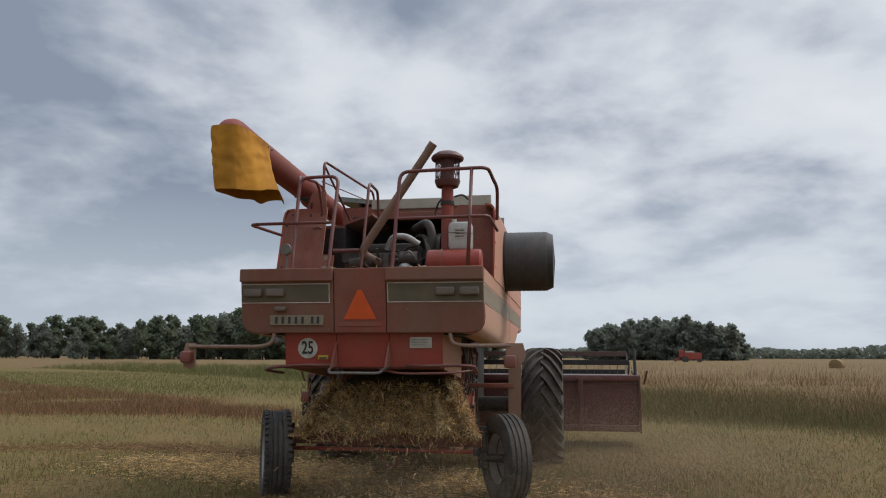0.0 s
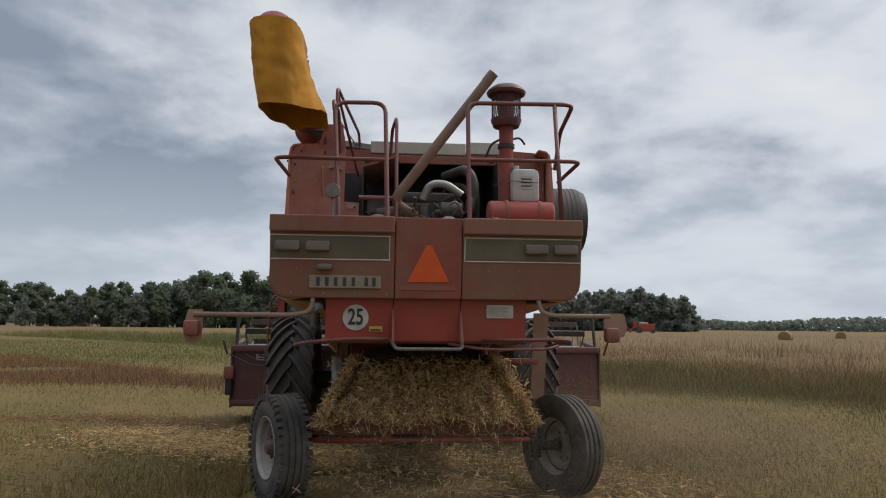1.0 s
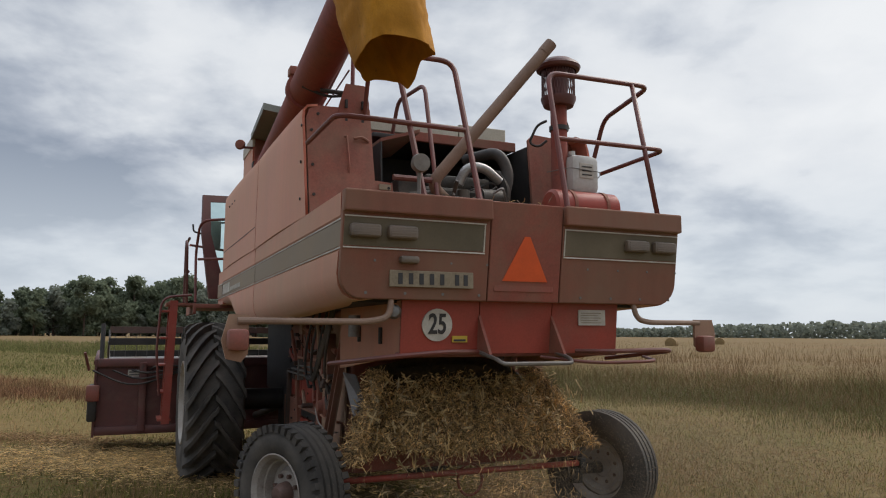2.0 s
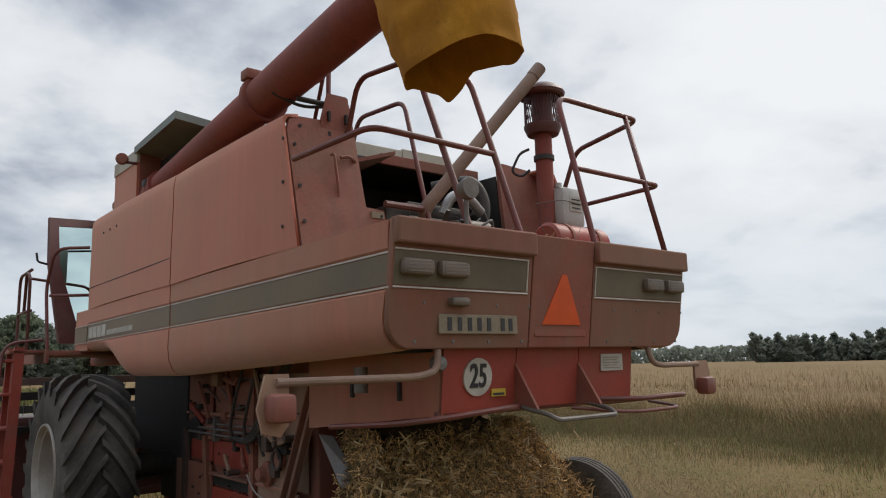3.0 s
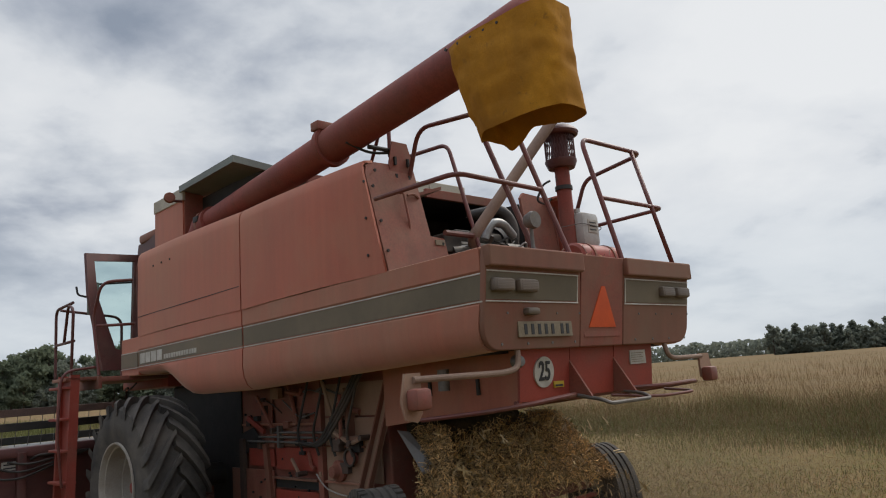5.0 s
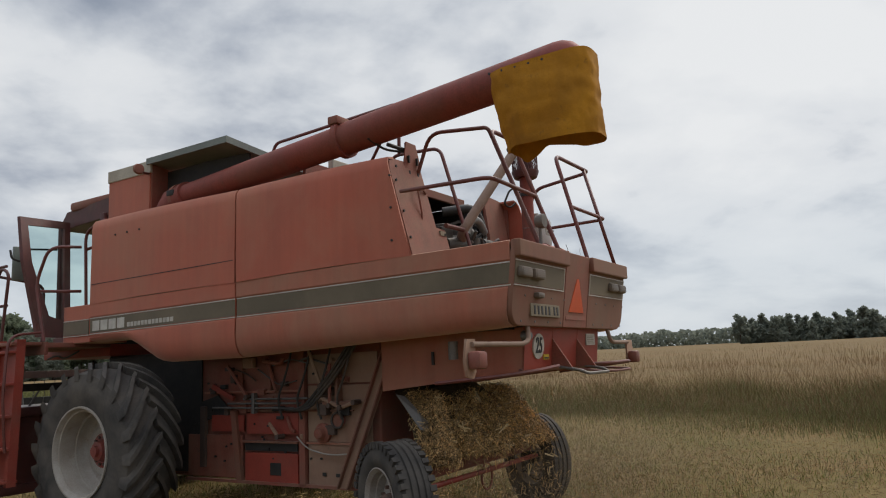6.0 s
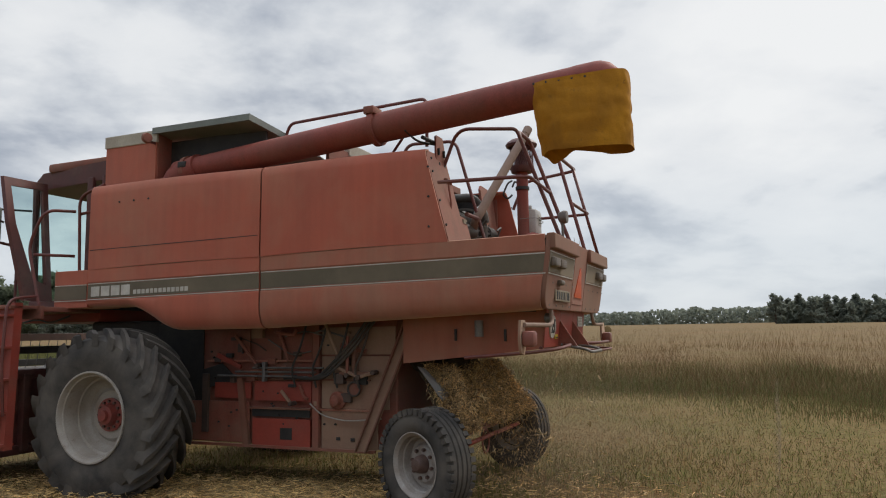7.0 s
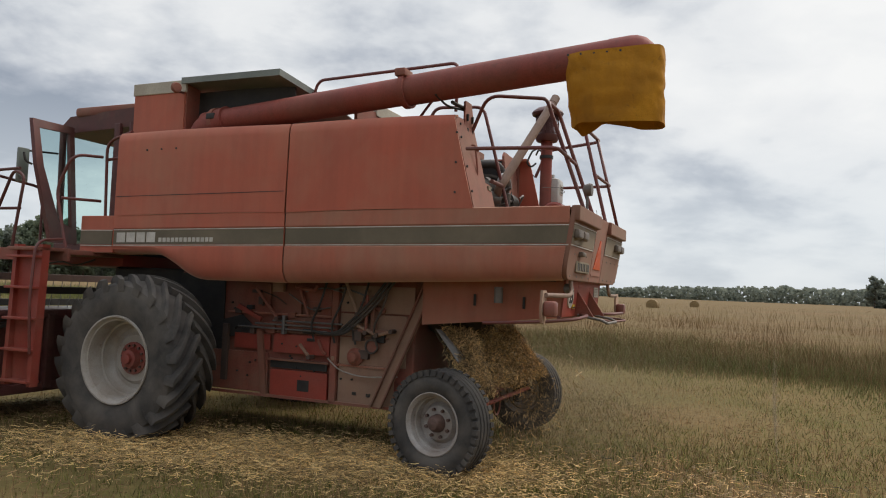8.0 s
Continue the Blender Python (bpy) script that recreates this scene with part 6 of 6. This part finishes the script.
M["leaf_dark"] = leaves(material("dark_forest_leaves", (0.165, 0.195, 0.13), (0.19, 0.215, 0.145), 0.95, 0.05, 0.9, island=True, random=0.2, spec=0.03))
# greyer, paler green: distance haze is put into the leaf colour
M["leaf_haze"] = leaves(material("hazy_green_leaves", (0.22, 0.24, 0.195), (0.24, 0.26, 0.21), 0.95, 0.05, 0.9, island=True, random=0.15, spec=0.03))


def tree_meshes(seed, h, w, leaf, low):
    """Trunk with limbs and a crown of leaf clumps, as two meshes."""
    rnd = random.Random(seed)
    bm = tube([(0, 0, -0.3), (rnd.uniform(-.2, .2), rnd.uniform(-.2, .2), h * 0.5), (rnd.uniform(-.4, .4), rnd.uniform(-.4, .4), h * 0.92)], 0.2, 6, radii=[0.28, 0.19, 0.05])
    centres = []
    for k in range(13):
        f = low + (0.96 - low) * (k + rnd.random()) / 13
        a = rnd.uniform(0, 6.283)
        reach = w * 0.5 * math.sin(min(1, (1.04 - f) / (1.0 - low)) * math.pi * 0.62) * rnd.uniform(0.55, 1.1)
        p = Vector((reach * math.cos(a), reach * math.sin(a), h * f))
        tube([(0, 0, h * (f - 0.10)), p], 0.07, 5, bm, radii=[0.09, 0.03])
        centres.append((p, rnd.uniform(0.75, 1.3)))
        centres.append((p * 0.5 + Vector((0, 0, h * f * 0.5)), rnd.uniform(0.8, 1.4)))
    trunk = bpy.data.meshes.new("trunk")
    bm.to_mesh(trunk)
    bm.free()
    trunk.materials.append(M["bark"])
    verts, faces = [], []
    for c, s in centres:
        for _ in range(66):
            d = Vector((rnd.gauss(0, 1), rnd.gauss(0, 1), rnd.gauss(0, 0.75)))
            p = c + d.normalized() * s * w * 0.17 * rnd.uniform(0.35, 1.15)
            n = Vector((rnd.gauss(0, 1), rnd.gauss(0, 1), rnd.gauss(0.4, 1))).normalized()
            a = n.orthogonal().normalized()
            b = n.cross(a)
            L = leaf * rnd.uniform(0.5, 1.3)
            k = len(verts)
            verts += [p + a * L, p + b * L * 0.7 + n * L * 0.3, p - a * L, p - b * L * 0.7 + n * L * 0.3]
            faces += [(k, k + 1, k + 2), (k, k + 2, k + 3)]
    crown = bpy.data.meshes.new("crown")
    crown.from_pydata(verts, [], faces)
    return trunk, crown


def woods():
    rnd = random.Random(31)
    kinds = []
    for k in range(5):
        t, c = tree_meshes(40 + k, (15, 17, 13, 16, 11)[k], (8, 7.5, 9, 7, 8)[k], 0.54, (0.28, 0.35, 0.12, 0.4, 0.1)[k])
        c.materials.append(M["leaf_dark"] if k != 2 else M["leaf_haze"])
        kinds.append((t, c))
    # tree kinds in the haze-lightened leaf colour, for copse and far wood
    pale = []
    for k in range(3):
        t, c = tree_meshes(60 + k, (15, 13, 16)[k], (8, 9, 8)[k], 0.7, 0.04)
        c.materials.append(M["leaf_haze"])
        pale.append((t, c))
    mid = [kinds[2], kinds[4], kinds[0]]

    def tree(x, y, scale, kind, label, group):
        t, c = kind
        base = new("tree", t)
        base.name = "tree"
        base.matrix_basis = pose(x, y, 0, 0, 0, rnd.uniform(0, 360))
        base.scale = (scale * rnd.uniform(0.9, 1.15), scale * rnd.uniform(0.9, 1.15), scale)
        cr = new("crown", c)
        cr.parent = base
        tagged(base, label, "tree", group)

    def row(b0, b1, dist, count, s0, s1, label, group, sink, depth=18, shape=None):
        for k in range(count):
            u = (k + rnd.random() * 0.9) / count
            b = radians(b0 + (b1 - b0) * u)
            d = dist(u) if callable(dist) else dist
            d += rnd.uniform(-depth, depth) * 0.5
            s = rnd.uniform(s0, s1) * (shape(u) if shape else 1)
            tree(2 + d * math.sin(b), -7 + d * math.cos(b), s, rnd.choice(sink), label, group)
    row(-60, -30, 300, 58, 0.75, 1.0, "dark green tree at the edge of the woods", "trees of the wood edge", kinds)
    row(-30.5, -4.8, 235, 74, 0.94, 1.16, "tall dark green tree at the edge of the woods", "trees of the wood edge", kinds, 24, lambda u: 0.78 + 0.22 * min(1, u * 4))
    row(-36, -6, 228, 48, 0.5, 0.8, "lower tree within the woods", "trees of the wood edge", mid, 10)
    row(2.2, 13.2, 300, 56, 0.9, 1.05, "tree of a rounded copse in the field", "trees of the copse", pale, 40, lambda u: 0.55 + 0.5 * math.sin(math.pi * min(1, max(0, u * 0.86 + 0.07))) ** 0.6)
    row(35.4, 64, lambda u: 400 + 60 * u, 74, 0.75, 1.0, "tree in a wood beyond the crop", "trees beyond the crop", pale, 30)
    row(35.6, 64, lambda u: 395 + 60 * u, 60, 0.5, 0.62, "lower tree in a wood beyond the crop", "trees beyond the crop", pale, 16)
    row(64, 75, 480, 14, 0.6, 0.8, "tree in a wood beyond the crop", "trees beyond the crop", pale, 30)
    # far wood, a long low belt
    verts, faces = [], []
    for k in range(24000):
        b = radians(rnd.uniform(-70, 100))
        d = 900 + rnd.uniform(0, 60)
        rise = min(1, max(0, (math.degrees(b) - 15) / 14))
        hgt = 10 + 8 * rise + (5 - 2 * rise) * noise.noise(Vector((b * 14, 0, 0))) + 2.5 * noise.noise(Vector((b * 70, 3, 0)))
        p = Vector((d * math.sin(b), d * math.cos(b), rnd.random() * hgt))
        L = rnd.uniform(1.6, 3.4)
        n = Vector((rnd.gauss(0, 1), rnd.gauss(0, 1), rnd.gauss(0, 1))).normalized()
        a = n.orthogonal().normalized()
        q = n.cross(a)
        v = len(verts)
        verts += [p + a * L, p + q * L, p - a * L, p - q * L, p + n * L * 0.6]
        faces += [(v, v + 1, v + 4), (v + 1, v + 2, v + 4), (v + 2, v + 3, v + 4), (v + 3, v, v + 4)]
    tagged(raw("far_woods", verts, faces, M["leaf_haze"]), "low belt of distant woods on the horizon", "woods", kind="stuff")


def bale(b, d):
    bm = lathe([(-0.6, 0.0), (-0.6, 0.55), (-0.56, 0.62), (0, 0.65), (0.56, 0.62), (0.6, 0.55), (0.6, 0.0)], 24)
    for v in bm.verts:
        v.co += v.co.normalized() * 0.02 * noise.noise(v.co * 4)
    ob = part("round_bale", bm, M["bale"])
    ob.matrix_basis = pose(2.16 + d * math.sin(radians(b)), -7.65 + d * math.cos(radians(b)), 0.95, 0, 0, b * 3)
    return tagged(ob, "round straw bale lying in the far field", "bale", "bales in the field")


def far_machine():
    """A second red harvester far off in the field."""
    b, d = 9.6, 180
    hv = empty("distant_harvester", pose(2.16 + d * math.sin(radians(b)), -7.65 + d * math.cos(radians(b)), 0.5, 0, 0, 80))
    tagged(hv, "small distant red harvester working in the field", "combine harvester")
    part("body", box(-1.3, 1.3, -2.2, 1.6, 0.7, 2.3, 0.1), M["red_clean"], hv)
    part("cab", box(-0.8, 0.8, 1.6, 2.8, 1.2, 2.9, 0.1), M["red_clean"], hv)
    part("tank", box(-1.0, 1.0, -0.6, 1.4, 2.3, 2.7, 0.1), M["cream"], hv)
    part("header", box(-2.2, 2.2, 3.2, 3.8, 0.3, 1.1, 0.05), M["red_dirty"], hv)
    part("feeder", box(-0.5, 0.5, 2.4, 3.3, 0.6, 1.3, 0.05), M["red_dirty"], hv)
    for s in (-1, 1):
        part("wheel", lathe([(-0.3, 0.0), (-0.3, 0.75), (0.3, 0.75), (0.3, 0.0)], 20, m=Matrix.Translation((s * 1.3, 1.4, 0.75))), M["tyre"], hv)
        part("wheel", lathe([(-0.15, 0.0), (-0.15, 0.5), (0.15, 0.5), (0.15, 0.0)], 20, m=Matrix.Translation((s * 1.2, -1.7, 0.5))), M["tyre"], hv)


ground()
field_cover()
woods()
bale(19.0, 85)
bale(22.5, 110)
for b_, d_ in ((44, 80), (52, 95), (58, 70), (66, 110)):
    bale(b_, d_)
far_machine()


# ---- loose straw that falls while the machine drives ----
def straw_bits():
    rnd = random.Random(77)
    meshes = []
    for k in range(3):
        bm = bmesh.new()
        for q in range((1, 2, 3)[k]):
            a = rnd.uniform(0, 6.283)
            d = Vector((math.cos(a), math.sin(a), rnd.uniform(-0.5, 0.5))) * (0.03, 0.035, 0.045)[k]
            o = Vector((rnd.uniform(-.01, .01), rnd.uniform(-.01, .01), rnd.uniform(-.01, .01)))
            tube([o - d, o + d], 0.0045, 3, bm)
        me = bpy.data.meshes.new("straw_bit")
        bm.to_mesh(me)
        bm.free()
        me.materials.append(M["chaff"])
        meshes.append(me)
    bits = []
    for k in range(296):
        ob = new("straw_bit", rnd.choice(meshes))
        tagged(ob, "pale bit of straw falling behind the outlet", "straw", "falling straw bits")
        bits.append((ob, rnd.uniform(-0.7, 7.9), Vector((0.06 + rnd.uniform(-1.0, 1.0), rnd.uniform(0.42, 0.80), rnd.uniform(0.70, 1.40))), Vector((rnd.gauss(0, 0.25), rnd.gauss(-0.3, 0.25), rnd.gauss(0.1, 0.3))), [rnd.uniform(-180, 180) for _ in range(3)], rnd.uniform(0.7, 1.5)))
    return bits


bits = straw_bits()


def dust_cloud(seed, count, centre, spread, size):
    """Floating dust and chaff, as a cloud of very small grains."""
    rnd = random.Random(seed)
    verts, faces = [], []
    for _ in range(count):
        p = Vector([c + max(-2.2, min(2.2, rnd.gauss(0, 1))) * s for c, s in zip(centre, spread)])
        p.z = min(abs(p.z) + 0.01, 1.5 * rnd.random() ** 0.7)
        r = rnd.uniform(0.6, 1.2) * size
        k = len(verts)
        d = Vector((rnd.gauss(0, 1), rnd.gauss(0, 1), rnd.gauss(0, 1))).normalized()
        e = d.orthogonal().normalized() * r
        f = d.cross(e)
        verts += [p + e, p - e * 0.5 + f, p - e * 0.5 - f]
        faces.append((k, k + 1, k + 2))
    ob = raw("dust_cloud", verts, faces, M["dust"])
    return tagged(ob, "thin brown dust hanging behind the machine", "dust", kind="stuff")


M["dust"] = material("floating_dust", (0.36, 0.28, 0.195), (0.31, 0.24, 0.165), 0.95, 1.0, spec=0.0)
dust_right = dust_cloud(5, 420000, (3.2, 2.7, 0.35), (1.6, 1.9, 0.55), 0.0032)
dust_rear = dust_cloud(6, 110000, (0.4, 0.45, 0.4), (0.7, 0.45, 0.45), 0.0019)


# ---- everything that moves ----
def motions():
    times = [k / 5 for k in range(41)]
    walk(harvester, [(k / 10, harvester_pose(k / 10)) for k in range(81)])

    def rolled(t, x):
        out, step = 0.0, 0.05
        for k in range(int(round(t / step))):
            a, b = driven(k * step), driven((k + 1) * step)
            out += (b[3] - a[3]) + (b[2] - a[2]) * x
        return out
    for w in drive_wheels:
        x = w.matrix_basis.translation.x
        walk(w, [(t, Matrix.Translation((x, AXLE_Y, 0.895)) @ Matrix.Rotation(-rolled(t, x) / 0.93, 4, "X")) for t in times])
    for w in steered_wheels:
        x = w.matrix_basis.translation.x
        walk(w, [(t, Matrix.Translation((x, 1.29, 0.515)) @ Matrix.Rotation(radians(float(np.interp(t, *zip(*STEER)))), 4, "Z")
                  @ Matrix.Rotation(-rolled(t, x) * 1.1 / 0.515, 4, "X")) for t in times])
    for cloud, lag in ((dust_right, 0.5), (dust_rear, 0.25)):
        walk(cloud, [(k / 5, harvester_pose(max(0, k / 5 - lag)).lerp(harvester_pose(k / 5), 0.6)) for k in range(41)])
    for ob, t0, start, push, turn, size in bits:
        rows = []
        spin = Euler([radians(a) for a in turn]).to_matrix().to_4x4()

        def inside(t):
            return harvester_pose(t) @ Matrix.Translation(start + Vector((0, 0.35, 0))) @ spin
        m0 = harvester_pose(max(t0, 0))
        p0, v0 = m0 @ start, m0.to_3x3() @ push
        # time to reach the ground, slowed by the air
        g = 7.0
        fall = (v0.z + math.sqrt(v0.z ** 2 + 2 * g * max(0.05, p0.z - 0.04))) / g
        if t0 > 0.1:
            for k in range(int(t0 / 0.25)):
                rows.append((k * 0.25, inside(k * 0.25)))
            rows = [r for r in rows if r[0] < t0 - 0.12] or [(0.0, inside(0.0))]
            rows.append((max(t0 - 0.05, rows[-1][0] + 0.034), inside(max(t0 - 0.05, 0))))
        for k in range(7):
            u = fall * k / 6
            t = t0 + u
            if t < 0 or t > 8.0 or (rows and t - rows[-1][0] < 0.034):
                continue
            rows.append((t, Matrix.Translation(p0 + v0 * u + Vector((0, 0, -g * u * u / 2))) @ spin @ Matrix.Rotation(u * 2.2, 4, (0.4, 0.7, 0.6))))
        rest = Matrix.Translation(p0 + v0 * fall + Vector((0, 0, 0.03 - (p0 + v0 * fall).z))) @ spin @ Matrix.Rotation(fall * 2.2, 4, (0.4, 0.7, 0.6))
        if not rows:
            rows = [(0.0, rest)]
        if rows[0][0] > 0:
            rows.insert(0, (0.0, rows[0][1]))
        if rows[-1][0] < 7.95:
            if t0 + fall < 7.9 and t0 + fall + 0.05 - rows[-1][0] > 0.034:
                rows.append((t0 + fall + 0.05, rest))
            rows.append((8.0, rest if t0 + fall < 7.9 else rows[-1][1]))
        ob.scale = (size,) * 3
        walk(ob, rows)


motions()
